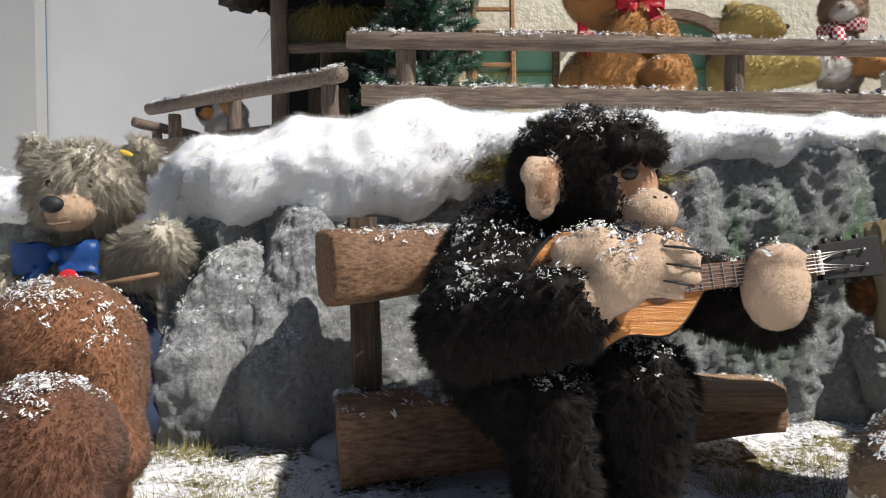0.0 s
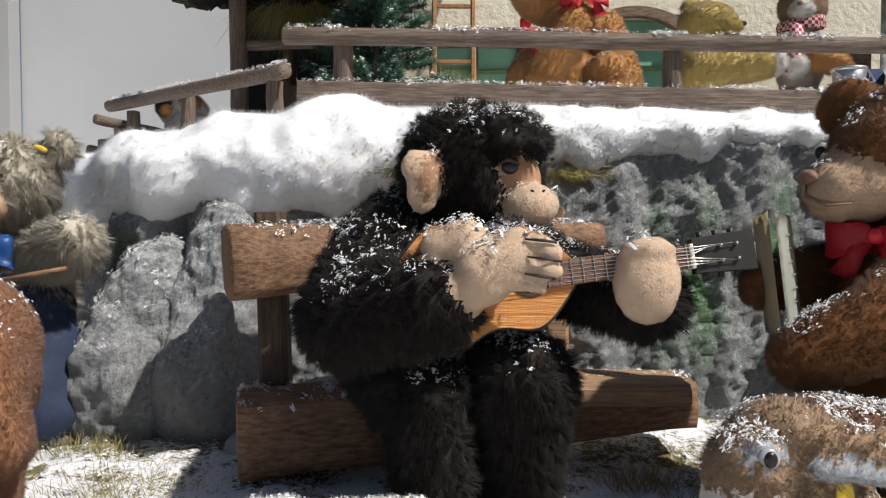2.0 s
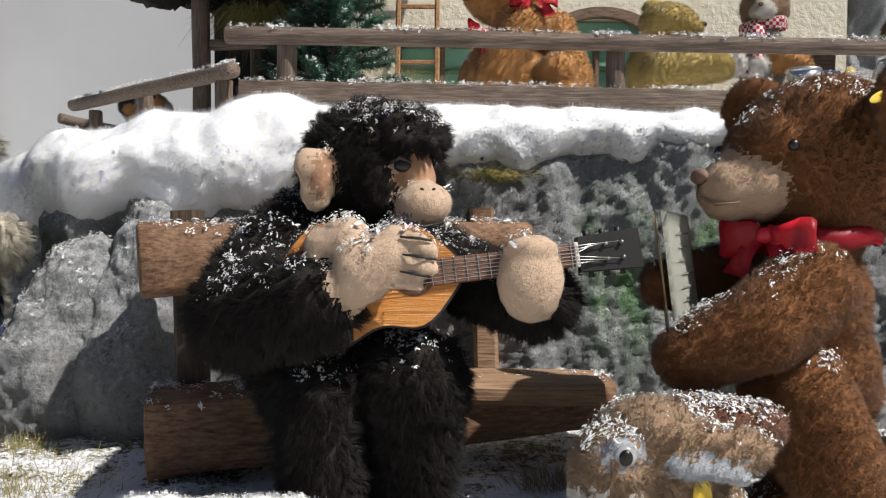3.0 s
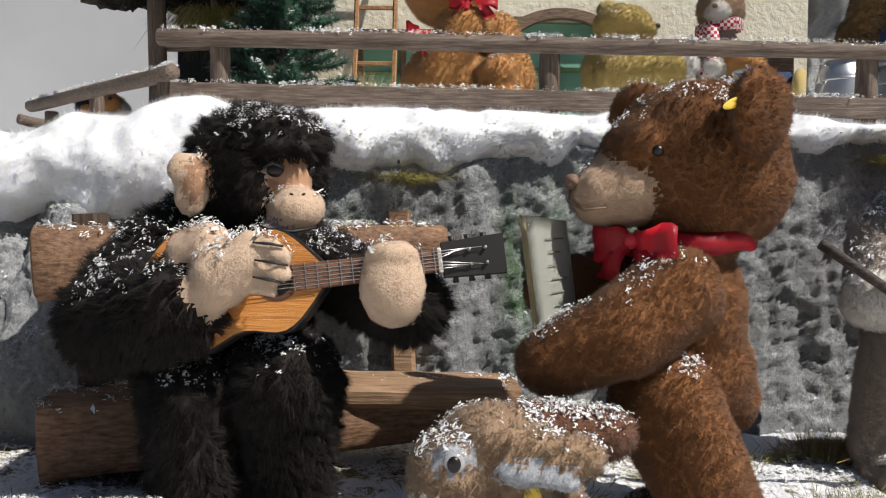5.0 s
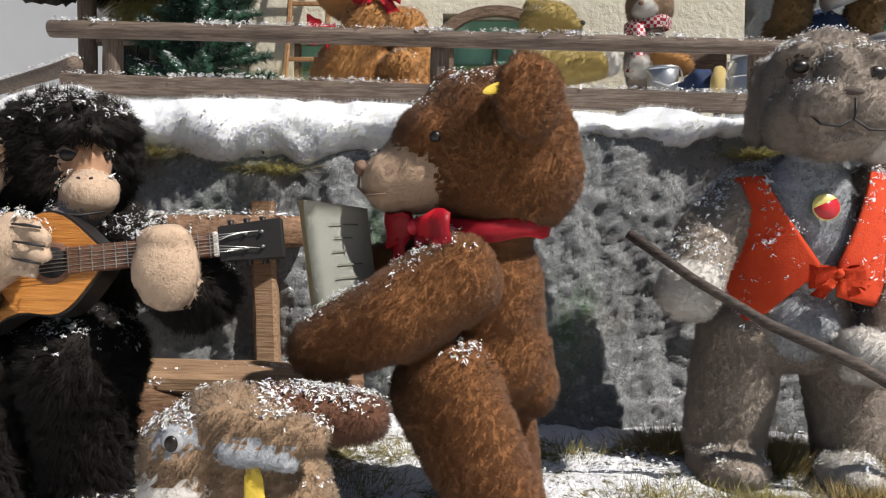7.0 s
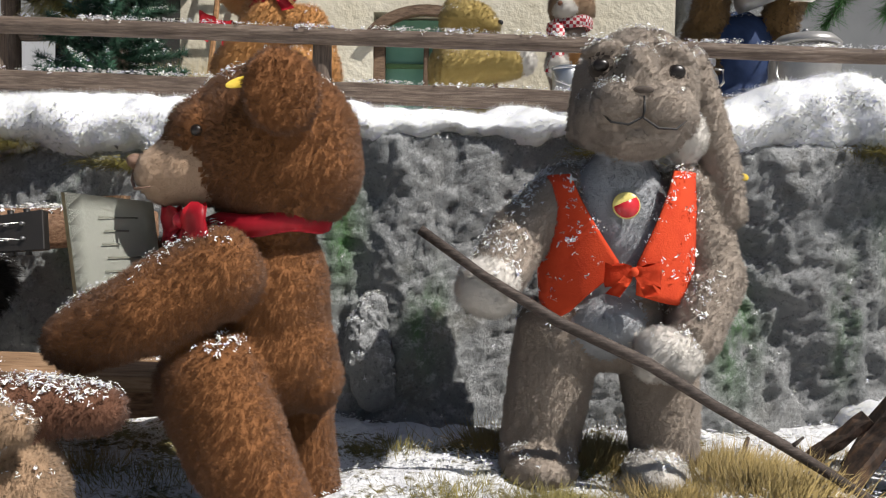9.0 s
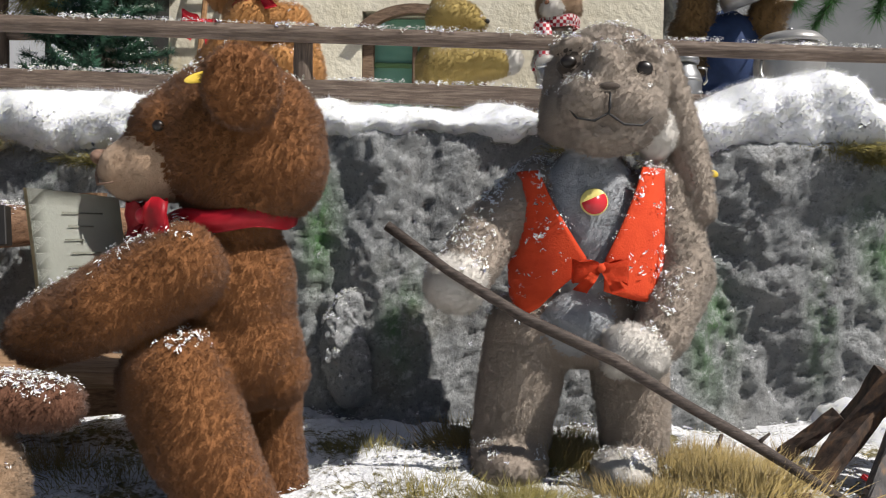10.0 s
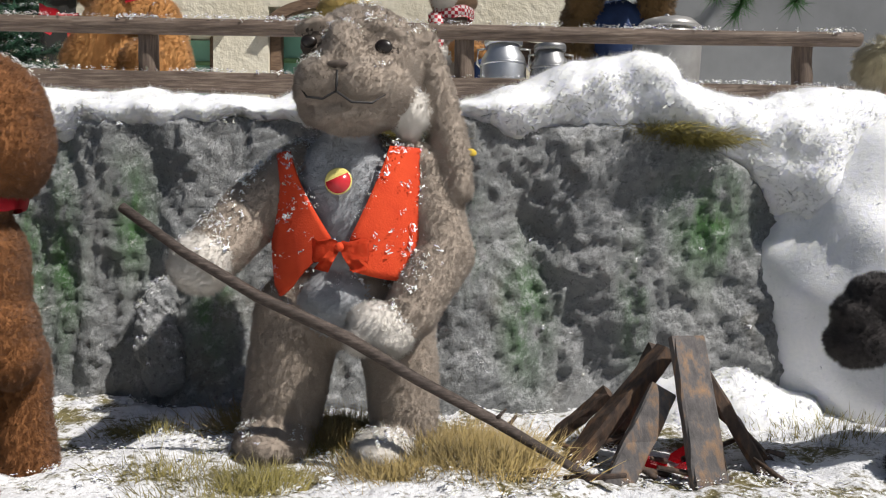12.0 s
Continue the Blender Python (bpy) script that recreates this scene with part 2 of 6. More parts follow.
def mat_check(name, c1, c2, size):
    m, nt, b = nodes_of(name)
    co = nt.nodes.new("ShaderNodeTexCoord")
    ch = nt.nodes.new("ShaderNodeTexChecker")
    ch.inputs["Scale"].default_value = 1 / size
    ch.inputs["Color1"].default_value, ch.inputs["Color2"].default_value = (*c1, 1), (*c2, 1)
    nt.links.new(co.outputs["Object"], ch.inputs["Vector"])
    nt.links.new(ch.outputs[0], b.inputs["Base Color"])
    b.inputs["Roughness"].default_value = 0.9
    bump(nt, b, noise_of(nt, 500, 2), 0.3, 0.001)
    return m


GINGHAM = mat_check("red gingham", (0.50, 0.03, 0.05), (0.80, 0.72, 0.70), 0.009)
PLAID = mat_check("pink check cloth", (0.62, 0.10, 0.12), (0.82, 0.66, 0.62), 0.007)
FOIL, _nt, _b = nodes_of("red glowing foil")
_b.inputs["Base Color"].default_value = (0.55, 0.01, 0.02, 1)
_b.inputs["Roughness"].default_value = 0.15
_b.inputs["Metallic"].default_value = 0.6
_b.inputs["Emission Color"].default_value = (0.9, 0.02, 0.03, 1)
_b.inputs["Emission Strength"].default_value = 0.08

# ---- building helpers ----
from mathutils.kdtree import KDTree

V = Vector


def thing(name, at, label, category, group="", kind=""):
    ob = new(name)
    ob.empty_display_size = 0.02
    ob.location = at
    return tagged(ob, label, category, group, kind)


def place_of(ob):
    return V((0, 0, 0)) if ob is None else V(ob.location) + place_of(ob.parent)


def part(name, bm, material, parent=None, label="", smooth=True, base=None):
    """One mesh object from a bmesh in world places. base: the origin of a top-level mesh."""
    at = place_of(parent) if parent else V(base or (0, 0, 0))
    bmesh.ops.translate(bm, vec=-at, verts=bm.verts)
    me = bpy.data.meshes.new(name)
    if smooth:
        for f in bm.faces:
            f.smooth = True
    bm.to_mesh(me)
    bm.free()
    for m in (material if isinstance(material, (list, tuple)) else [material]):
        me.materials.append(m)
    ob = new(name, me)
    if parent:
        ob.parent = parent
    else:
        ob.location = at
    if label:
        ob["label"] = label
    return ob


def frame_to(p0, p1):
    """A matrix whose z runs from p0 to p1, without scale."""
    d = V(p1) - V(p0)
    return Matrix.Translation(p0) @ d.to_track_quat('Z', 'Y').to_matrix().to_4x4(), d.length


def tube(bm, pts, radii, seg=12, wobble=0.0, seed=0, flat=1.0):
    """A closed tube along points; flat squashes the section."""
    rnd = random.Random(seed)
    rings = []
    for i, p in enumerate(pts):
        a, b = V(pts[max(i - 1, 0)]), V(pts[min(i + 1, len(pts) - 1)])
        q = (b - a).to_track_quat('Z', 'Y').to_matrix()
        ring = []
        for k in range(seg):
            w = 2 * math.pi * k / seg
            r = radii[i] * (1 + wobble * (rnd.random() - 0.5))
            ring.append(bm.verts.new(V(p) + q @ V((r * math.cos(w), r * flat * math.sin(w), 0))))
        rings.append(ring)
    for r0, r1 in zip(rings, rings[1:]):
        for k in range(seg):
            bm.faces.new((r0[k], r0[(k + 1) % seg], r1[(k + 1) % seg], r1[k]))
    bm.faces.new(list(reversed(rings[0])))
    bm.faces.new(rings[-1])
    return bm


def log_between(p0, p1, r0, r1, steps=14, seg=18, seed=1, bend=0.004, flat=1.0, wobble=0.10, square=0.0):
    """An uneven log with softened ends; square hews it towards four faces."""
    bm = bmesh.new()
    p0, p1 = V(p0), V(p1)
    pts, rad = [], []
    for i in range(steps + 1):
        f = i / steps
        off = V((noise.noise((f * 3, seed, 0)), noise.noise((f * 3, seed, 5)), noise.noise((f * 3, seed, 9)))) * bend
        pts.append(p0.lerp(p1, f) + off)
        rad.append((r0 + (r1 - r0) * f) * (1 + 0.05 * noise.noise((f * 7, seed, 3))))
    d = (p1 - p0).normalized()
    pts.insert(0, pts[0] - d * 0.003), rad.insert(0, rad[0] * 0.88)
    pts.append(pts[-1] + d * 0.003), rad.append(rad[-1] * 0.88)
    # one profile of bumps kept along the whole length, so that it reads as grown wood
    rnd = random.Random(seed)
    prof = [(1 + wobble * (rnd.random() - 0.5)) * (1 + square * (0.88 / max(abs(math.cos(2 * math.pi * k / seg)), abs(math.sin(2 * math.pi * k / seg))) - 1)) for k in range(seg)]
    rings = []
    for i, p in enumerate(pts):
        q = d.to_track_quat('Z', 'Y').to_matrix()
        rings.append([bm.verts.new(p + q @ V((rad[i] * prof[k] * math.cos(2 * math.pi * k / seg), rad[i] * flat * prof[k] * math.sin(2 * math.pi * k / seg), 0))) for k in range(seg)])
    for a, b in zip(rings, rings[1:]):
        for k in range(seg):
            bm.faces.new((a[k], a[(k + 1) % seg], b[(k + 1) % seg], b[k]))
    bm.faces.new(list(reversed(rings[0])))
    bm.faces.new(rings[-1])
    return bm


def board(p0, p1, width, thick, up=(0, 0, 1), bevel=0.003, cuts=10, rough=0.002, seed=1):
    """A sawn board from p0 to p1: width along up, thick across."""
    bm = bmesh.new()
    p0, p1 = V(p0), V(p1)
    d = (p1 - p0).normalized()
    side = d.cross(V(up)).normalized()
    top = side.cross(d).normalized()
    rings = []
    c = bevel
    prof = [(-1, -1, c, 0), (-1, -1, 0, c), (-1, 1, 0, -c), (-1, 1, c, 0), (1, 1, -c, 0), (1, 1, 0, -c), (1, -1, 0, c), (1, -1, -c, 0)]
    for i in range(cuts + 1):
        p = p0.lerp(p1, i / cuts)
        ring = []
        for k, (sx, sz, ox, oz) in enumerate(prof):
            j = noise.noise((i * 0.7, k * 3.1, seed)) * rough
            ring.append(bm.verts.new(p + side * (sx * thick / 2 + ox + j) + top * (sz * width / 2 + oz + j)))
        rings.append(ring)
    n = len(prof)
    for a, b in zip(rings, rings[1:]):
        for k in range(n):
            bm.faces.new((a[k], a[(k + 1) % n], b[(k + 1) % n], b[k]))
    bm.faces.new(list(reversed(rings[0])))
    bm.faces.new(rings[-1])
    bmesh.ops.recalc_face_normals(bm, faces=bm.faces)
    return bm


def lathe(profile, at, seg=32, axis=(0, 0, 1)):
    """A turned body; profile: (radius, height) from the bottom up."""
    bm = bmesh.new()
    q = V(axis).to_track_quat('Z', 'Y').to_matrix()
    rings = [[bm.verts.new(V(at) + q @ V((r * math.cos(2 * math.pi * k / seg), r * math.sin(2 * math.pi * k / seg), h))) for k in range(seg)] for r, h in profile]
    for a, b in zip(rings, rings[1:]):
        for k in range(seg):
            bm.faces.new((a[k], a[(k + 1) % seg], b[(k + 1) % seg], b[k]))
    bm.faces.new(list(reversed(rings[0])))
    bm.faces.new(rings[-1])
    return bm


def ball(bm, c, r, rot=(0, 0, 0), u=20, v=14):
    m = Matrix.Translation(c) @ Euler([radians(a) for a in rot]).to_matrix().to_4x4() @ Matrix.Diagonal((*r, 1))
    return bmesh.ops.create_uvsphere(bm, u_segments=u, v_segments=v, radius=1, matrix=m)["verts"]


def capsule(bm, p0, p1, r0, r1, u=20, v=14):
    m, length = frame_to(p0, p1)
    verts = bmesh.ops.create_uvsphere(bm, u_segments=u, v_segments=v, radius=1)["verts"]
    for w in verts:
        w.co = m @ (w.co * r1 + V((0, 0, length))) if w.co.z > 0.001 else m @ (w.co * r0)
    return verts


def E(c, r, mat, rot=(0, 0, 0)):
    return ("E", V(c), V(r), mat, Euler([radians(a) for a in rot]).to_matrix())


def C(p0, p1, r0, r1, mat):
    return ("C", V(p0), V(p1), mat, (r0, r1))


def near(prim, pts):
    """About how far each point lies outside a form."""
    if prim[0] == "E":
        q = (pts - np.array(prim[1])) @ np.array(prim[4]) / np.array(prim[2])
        return (np.linalg.norm(q, axis=1) - 1) * min(prim[2])
    a, b = np.array(prim[1]), np.array(prim[2])
    d = b - a
    f = np.clip((pts - a) @ d / max(d @ d, 1e-9), 0, 1)
    return np.linalg.norm(pts - a - f[:, None] * d, axis=1) - (prim[4][0] + (prim[4][1] - prim[4][0]) * f)


def raw_mesh(name, co, tris, mats, normals=None):
    """A mesh from arrays of triangles."""
    me = bpy.data.meshes.new(name)
    me.vertices.add(len(co))
    me.vertices.foreach_set("co", np.asarray(co, dtype=np.float32).ravel())
    me.loops.add(len(tris) * 3)
    me.loops.foreach_set("vertex_index", np.asarray(tris, dtype=np.int32).ravel())
    me.polygons.add(len(tris))
    me.polygons.foreach_set("loop_start", np.arange(0, len(tris) * 3, 3, dtype=np.int32))
    me.polygons.foreach_set("material_index", np.asarray(mats, dtype=np.int32))
    me.update(calc_edges=True)
    me.polygons.foreach_set("use_smooth", np.ones(len(tris), dtype=bool))
    if normals is not None:
        me.normals_split_custom_set_from_vertices(np.asarray(normals, dtype=np.float32).tolist())
    return me


def arrays_of(me):
    me.calc_loop_triangles()
    co = np.empty(len(me.vertices) * 3, np.float32)
    me.vertices.foreach_get("co", co)
    no = np.empty(len(me.vertices) * 3, np.float32)
    me.vertices.foreach_get("normal", no)
    tr = np.empty(len(me.loop_triangles) * 3, np.int32)
    me.loop_triangles.foreach_get("vertices", tr)
    return co.reshape(-1, 3), no.reshape(-1, 3), tr.reshape(-1, 3)


def scatter(rng, co, no, tr, count, weight=None):
    """Points spread over triangles by area: place, normal, triangle."""
    a, b, c = co[tr[:, 0]], co[tr[:, 1]], co[tr[:, 2]]
    area = np.linalg.norm(np.cross(b - a, c - a), axis=1) / 2
    w = area if weight is None else area * weight
    pick = rng.choice(len(tr), size=count, p=w / w.sum())
    r1, r2 = np.sqrt(rng.random(count)), rng.random(count)
    k = np.stack([1 - r1, r1 * (1 - r2), r1 * r2], 1)
    t = tr[pick]
    p = (co[t] * k[:, :, None]).sum(1)
    n = (no[t] * k[:, :, None]).sum(1)
    n /= np.maximum(np.linalg.norm(n, axis=1, keepdims=True), 1e-6)
    return p, n, pick


def blades(rng, p, n, length, width, comb=(0, 0, -0.5), mess=0.5, swell=1.0, calm=0.0):
    """One slim triangle a hair, with the normals of the surface under it."""
    m = len(p)
    d = n + np.array(comb) + rng.normal(0, mess, (m, 3))
    d /= np.linalg.norm(d, axis=1, keepdims=True)
    side = np.cross(d, rng.normal(0, 1, (m, 3)))
    side /= np.maximum(np.linalg.norm(side, axis=1, keepdims=True), 1e-6)
    ln = (length * rng.uniform(0.6, 1.25, m) * swell)[:, None]
    wd = (width * rng.uniform(0.7, 1.2, m))[:, None]
    root = p - n * 0.001
    co = np.stack([root - side * wd / 2, root + side * wd / 2, root + d * ln], 1).reshape(-1, 3)
    g = np.cross(co[1::3] - co[0::3], co[2::3] - co[0::3])
    turn = (g * np.array([0.0, -1.0, 0.35])).sum(1) < 0
    left = co[0::3].copy()
    co[0::3] = np.where(turn[:, None], co[1::3], left)
    co[1::3] = np.where(turn[:, None], left, co[1::3])
    nn = n * (0.8 + calm) + (1 - calm) * (0.7 * d + rng.normal(0, 0.22, (m, 3)))
    nn /= np.linalg.norm(nn, axis=1, keepdims=True)
    return co, np.arange(m * 3).reshape(-1, 3), np.repeat(nn, 3, axis=0)


def pelt(rng, p, n, length, width, comb, mess, spacing, hold=0.3):
    """Plush pile: slim hairs whose tips gather in small locks, parted from one another."""
    m = len(p)
    centre = rng.choice(m, size=max(4, int(m * min(1.0, spacing[1] / spacing[0] ** 2))), replace=False)
    tree = KDTree(len(centre))
    for i, q in enumerate(p[centre]):
        tree.insert(q, i)
    tree.balance()
    lock = np.array([tree.find(q)[1] for q in p])
    c, cn = p[centre][lock], n[centre][lock]
    reach = rng.uniform(1 - 0.4 * hold, 1 + 0.4 * hold, len(centre))[lock][:, None]
    lean = (rng.normal(0, 0.08 + 0.5 * hold, (len(centre), 3)) + np.array(comb))[lock]
    d = n + lean + rng.normal(0, mess, (m, 3))
    d /= np.linalg.norm(d, axis=1, keepdims=True)
    dc = cn + lean
    dc /= np.linalg.norm(dc, axis=1, keepdims=True)
    ln = length * rng.uniform(0.6, 1.2, (m, 1)) * reach
    root = p - n * 0.001
    tip = (root + d * ln) * (1 - hold) + (c + dc * ln) * hold
    d = tip - root
    side = np.cross(d, rng.normal(0, 1, (m, 3)))
    side /= np.maximum(np.linalg.norm(side, axis=1, keepdims=True), 1e-6)
    wd = width * rng.uniform(0.7, 1.2, (m, 1))
    co = np.stack([root - side * wd / 2, root + side * wd / 2, tip], 1).reshape(-1, 3)
    g = np.cross(co[1::3] - co[0::3], co[2::3] - co[0::3])
    turn = (g * np.array([0.0, -1.0, 0.35])).sum(1) < 0
    left = co[0::3].copy()
    co[0::3] = np.where(turn[:, None], co[1::3], left)
    co[1::3] = np.where(turn[:, None], left, co[1::3])
    away = (p - c) / spacing[0]
    nn = n * 0.9 + 1.1 * hold * away + 0.35 * d / np.maximum(np.linalg.norm(d, axis=1, keepdims=True), 1e-6) + rng.normal(0, 0.16, (m, 3))
    nn /= np.linalg.norm(nn, axis=1, keepdims=True)
    return co, np.arange(m * 3).reshape(-1, 3), np.repeat(nn, 3, axis=0)


def toy(name, prims, hard, mats, fur, label, category, base, voxel=0.0055, soft=5, seed=1, group="", flakes=0, flake_low=0.25):
    """A stuffed toy as one mesh: soft forms melted together, hard bits (eyes, nose) set on, and a pile of hairs.
    fur: for each material of mats None, or (hairs per square metre, length, width, comb, mess)."""
    rng = np.random.default_rng(seed)
    bm = bmesh.new()
    for f in prims:
        if f[0] == "E":
            r = Matrix.Translation(f[1]) @ f[4].to_4x4() @ Matrix.Diagonal((*f[2], 1))
            bmesh.ops.create_uvsphere(bm, u_segments=22, v_segments=16, radius=1, matrix=r)
        else:
            capsule(bm, f[1], f[2], *f[4])
    me = bpy.data.meshes.new("form")
    bm.to_mesh(me)
    bm.free()
    ob = new("form", me)
    mod = ob.modifiers.new("melt", 'REMESH')
    mod.mode, mod.voxel_size = 'VOXEL', voxel
    mod = ob.modifiers.new("soften", 'SMOOTH')
    mod.factor, mod.iterations = 0.5, soft
    dg = bpy.context.evaluated_depsgraph_get()
    solid = bpy.data.meshes.new_from_object(ob.evaluated_get(dg))
    bpy.data.objects.remove(ob)
    co, no, tr = arrays_of(solid)
    # a little unevenness of the stuffing
    lump = np.array([noise.noise(V(p) * 28) + 0.6 * noise.noise(V(p) * 95) for p in co]) * 0.003
    co = co + no * lump[:, None]
    mid = co[tr].mean(1)
    mid_n = mid + rng.normal(0, 0.0028, mid.shape)
    dist = np.stack([near(f, mid_n) for f in prims], 1)
    owner = np.array([mats.index(f[3]) for f in prims])[dist.argmin(1)]
    cos, trs, mis, nos, at = [co], [tr], [owner], [no], len(co)
    for k, spec in enumerate(fur):
        if spec is None or not (owner == k).any():
            continue
        sel = tr[owner == k]
        a, b, c = co[sel[:, 0]], co[sel[:, 1]], co[sel[:, 2]]
        area = np.linalg.norm(np.cross(b - a, c - a), axis=1).sum() / 2
        p, n, pick = scatter(rng, co, no, sel, max(10, int(area * spec[0])))
        long = spec[1] > 0.012
        bc, bt, bn = pelt(rng, p, n, *spec[1:5], (0.010 if long else 0.0065, 1.15 * area / len(p)), 0.48 if long else 0.33)
        cos.append(bc), trs.append(bt + at), mis.append(np.full(len(bt), k)), nos.append(bn)
        at += len(bc)
    all_mats = list(mats)
    for h in hard:
        hb = bmesh.new()
        (ball(hb, h[1], h[2], h[4]) if h[0] == "B" else tube(hb, h[1], h[2], 8) if h[0] == "T" else None)
        hb.normal_update()
        hm = bpy.data.meshes.new("bit")
        hb.to_mesh(hm)
        hb.free()
        hc, hn, ht = arrays_of(hm)
        if h[3] not in all_mats:
            all_mats.append(h[3])
        cos.append(hc), trs.append(ht + at), mis.append(np.full(len(ht), all_mats.index(h[3]))), nos.append(hn)
        at += len(hc)
    me = raw_mesh(name, np.concatenate(cos) - np.array(base), np.concatenate(trs), np.concatenate(mis), np.concatenate(nos))
    for m in all_mats:
        me.materials.append(m)
    ob = new(name, me)
    ob.location = base
    tagged(ob, label, category, group)
    if flakes:
        snow_on(rng, co, no, tr, flakes, flake_low, "loose artificial snow flakes lying on a " + category)
    return ob


def flake_mesh(rng, p, n, size, lie=0.75, lift=0.0022):
    """Crumbs of artificial snow: four thin slivers each, lying as they fell."""
    m = len(p)
    cos, nos = [], []
    grow = np.exp(rng.normal(-0.40, 0.40, m))[:, None]
    for k in range(4):
        d = rng.normal(0, 1, (m, 3))
        d -= n * (d * n).sum(1, keepdims=True) * rng.uniform(lie, 1.0, (m, 1))
        d /= np.linalg.norm(d, axis=1, keepdims=True)
        s = np.cross(d, n) + rng.normal(0, 0.45, (m, 3))
        s /= np.maximum(np.linalg.norm(s, axis=1, keepdims=True), 1e-6)
        ln = size * grow * rng.uniform(0.4, 1.5, (m, 1))
        wd = size * grow * 0.38 * rng.uniform(0.5, 1.6, (m, 1))
        o = p + n * (lift + 0.5 * lift * k) + rng.normal(0, size * 0.3, (m, 3)) * lift / 0.0022
        sk = rng.uniform(-0.35, 0.35, (m, 1))
        cos.append(np.stack([o - d * ln / 2, o - s * wd / 2 + d * ln * sk + n * 0.0008, o + d * ln / 2, o + s * wd / 2 - d * ln * sk + n * 0.0008], 1))
        nos.append(np.repeat(n[:, None], 4, 1))
    co = np.stack(cos, 1).reshape(-1, 3)
    q = np.arange(m * 4) * 4
    tr = np.concatenate([np.stack([q, q + 1, q + 2], 1), np.stack([q, q + 2, q + 3], 1)])
    g = np.cross(co[tr[:, 1]] - co[tr[:, 0]], co[tr[:, 2]] - co[tr[:, 0]])
    turn = (g * np.array([0.0, -0.7, 0.7])).sum(1) < 0
    tr[turn] = tr[turn][:, ::-1]
    no = np.stack(nos, 1).reshape(-1, 3) + np.array([0.0, -0.4, 0.5])
    return co, tr, no / np.linalg.norm(no, axis=1, keepdims=True)


def snow_on(rng, co, no, tr, count, low, label, size=0.0046, extra=None):
    up = np.clip(no[tr].mean(1)[:, 2] - low, 0, 1)
    clump = np.clip(np.array([noise.noise(V(q) * 26) for q in co[tr].mean(1)]) + 0.25, 0.02, 1)
    w = up * clump if extra is None else up * clump * extra
    if w.sum() <= 0:
        return None
    p, n, _ = scatter(rng, co, no, tr, count, w + 1e-9)
    fc, ft, fn = flake_mesh(rng, p, n, size)
    me = raw_mesh("snow_flakes", fc, ft, np.zeros(len(ft)), fn)
    me.materials.append(SNOW)
    return tagged(new("snow_flakes", me), label, "artificial snow", "", "stuff")


def table(x, rows):
    """Straight interpolation in rows of (x, value)."""
    return np.interp(x, [r[0] for r in rows], [r[1] for r in rows])


def fbm(x, y, z, scale, octaves=4):
    return noise.fractal(V((x, y, z)) * scale, 1.0, 2.0, octaves)


def grid_mesh(name, pts, material, label, category, kind="structure"):
    """A sheet from an array of places [i][j]."""
    ni, nj = pts.shape[:2]
    idx = np.arange(ni * nj).reshape(ni, nj)
    a, b, c, d = idx[:-1, :-1], idx[1:, :-1], idx[1:, 1:], idx[:-1, 1:]
    tr = np.concatenate([np.stack([a, b, c], -1).reshape(-1, 3), np.stack([a, c, d], -1).reshape(-1, 3)])
    me = raw_mesh(name, pts.reshape(-1, 3), tr, np.zeros(len(tr)))
    me.materials.append(material)
    return tagged(new(name, me), label, category, "", kind), tr

# ---- the setting ----
RNG = np.random.default_rng(7)


def flakes_for(ob, count, low, label, size=0.0055):
    co, no, tr = arrays_of(ob.data)
    co = co * (ob.parent.scale.x if ob.parent else 1) + np.array(place_of(ob))
    return snow_on(RNG, co, no, tr, count, low, label, size)


def ground_z(x, y):
    return 0.047 + 0.02 * max(0.0, 0.75 - y) + 0.016 * fbm(x, y, 0, 5) + 0.006 * fbm(x, y, 3, 30, 3)


gx, gy = np.arange(-2.2, 3.0, 0.012), np.arange(-0.3, 1.62, 0.012)
gpts = np.array([[(x, y, ground_z(x, y)) for y in gy] for x in gx])
ground, gtr = grid_mesh("ground", gpts, GROUND, "trodden artificial snow over olive green matting", "ground")

ROCK_LINE = [(-2.2, 1.52), (-0.60, 1.47), (-0.47, 1.42), (-0.43, 1.20), (-0.39, 1.10), (-0.33, 1.07), (-0.28, 1.13), (-0.24, 1.07), (-0.19, 1.06), (-0.13, 1.13), (-0.05, 1.16), (0.30, 1.14),
             (0.42, 1.155), (0.55, 1.135), (0.66, 1.14), (0.76, 1.125), (0.90, 1.14), (1.10, 1.125), (1.25, 1.14), (1.40, 1.12), (1.60, 1.15), (2.2, 1.2)]


LOW = [(-2.2, 0.35), (-0.9, 0.36), (-0.60, 0.36), (-0.45, 0.345), (-0.33, 0.350), (-0.24, 0.375), (-0.16, 0.355), (-0.05, 0.36), (0.04, 0.40), (0.19, 0.445), (0.35, 0.418), (0.45, 0.445), (0.55, 0.455), (0.8, 0.462), (1.0, 0.468),
       (1.25, 0.455), (1.43, 0.455), (1.50, 0.42), (1.56, 0.375), (1.64, 0.30), (2.8, 0.28)]


def rock_y(x, z):
    y = float(table(x, ROCK_LINE)) + 0.03 * z - 0.026 * min(max((x + 0.25) / 0.15, 0), 1)
    even = min(max((x - 0.9) / 0.4, 0), 1)
    y += 0.027 * fbm(x, 0.3, z * (0.35 + 0.4 * even), 8, 3) + 0.0085 * fbm(x, 1.7, z * (0.5 + 0.4 * even), 20, 3) + 0.0065 * fbm(x, 4.2, z * 0.8, 60, 2) + 0.0045 * fbm(x, 9.2, z, 140, 2)
    return y + 1.2 * max(0.0, z - float(table(x, LOW)) - 0.012)


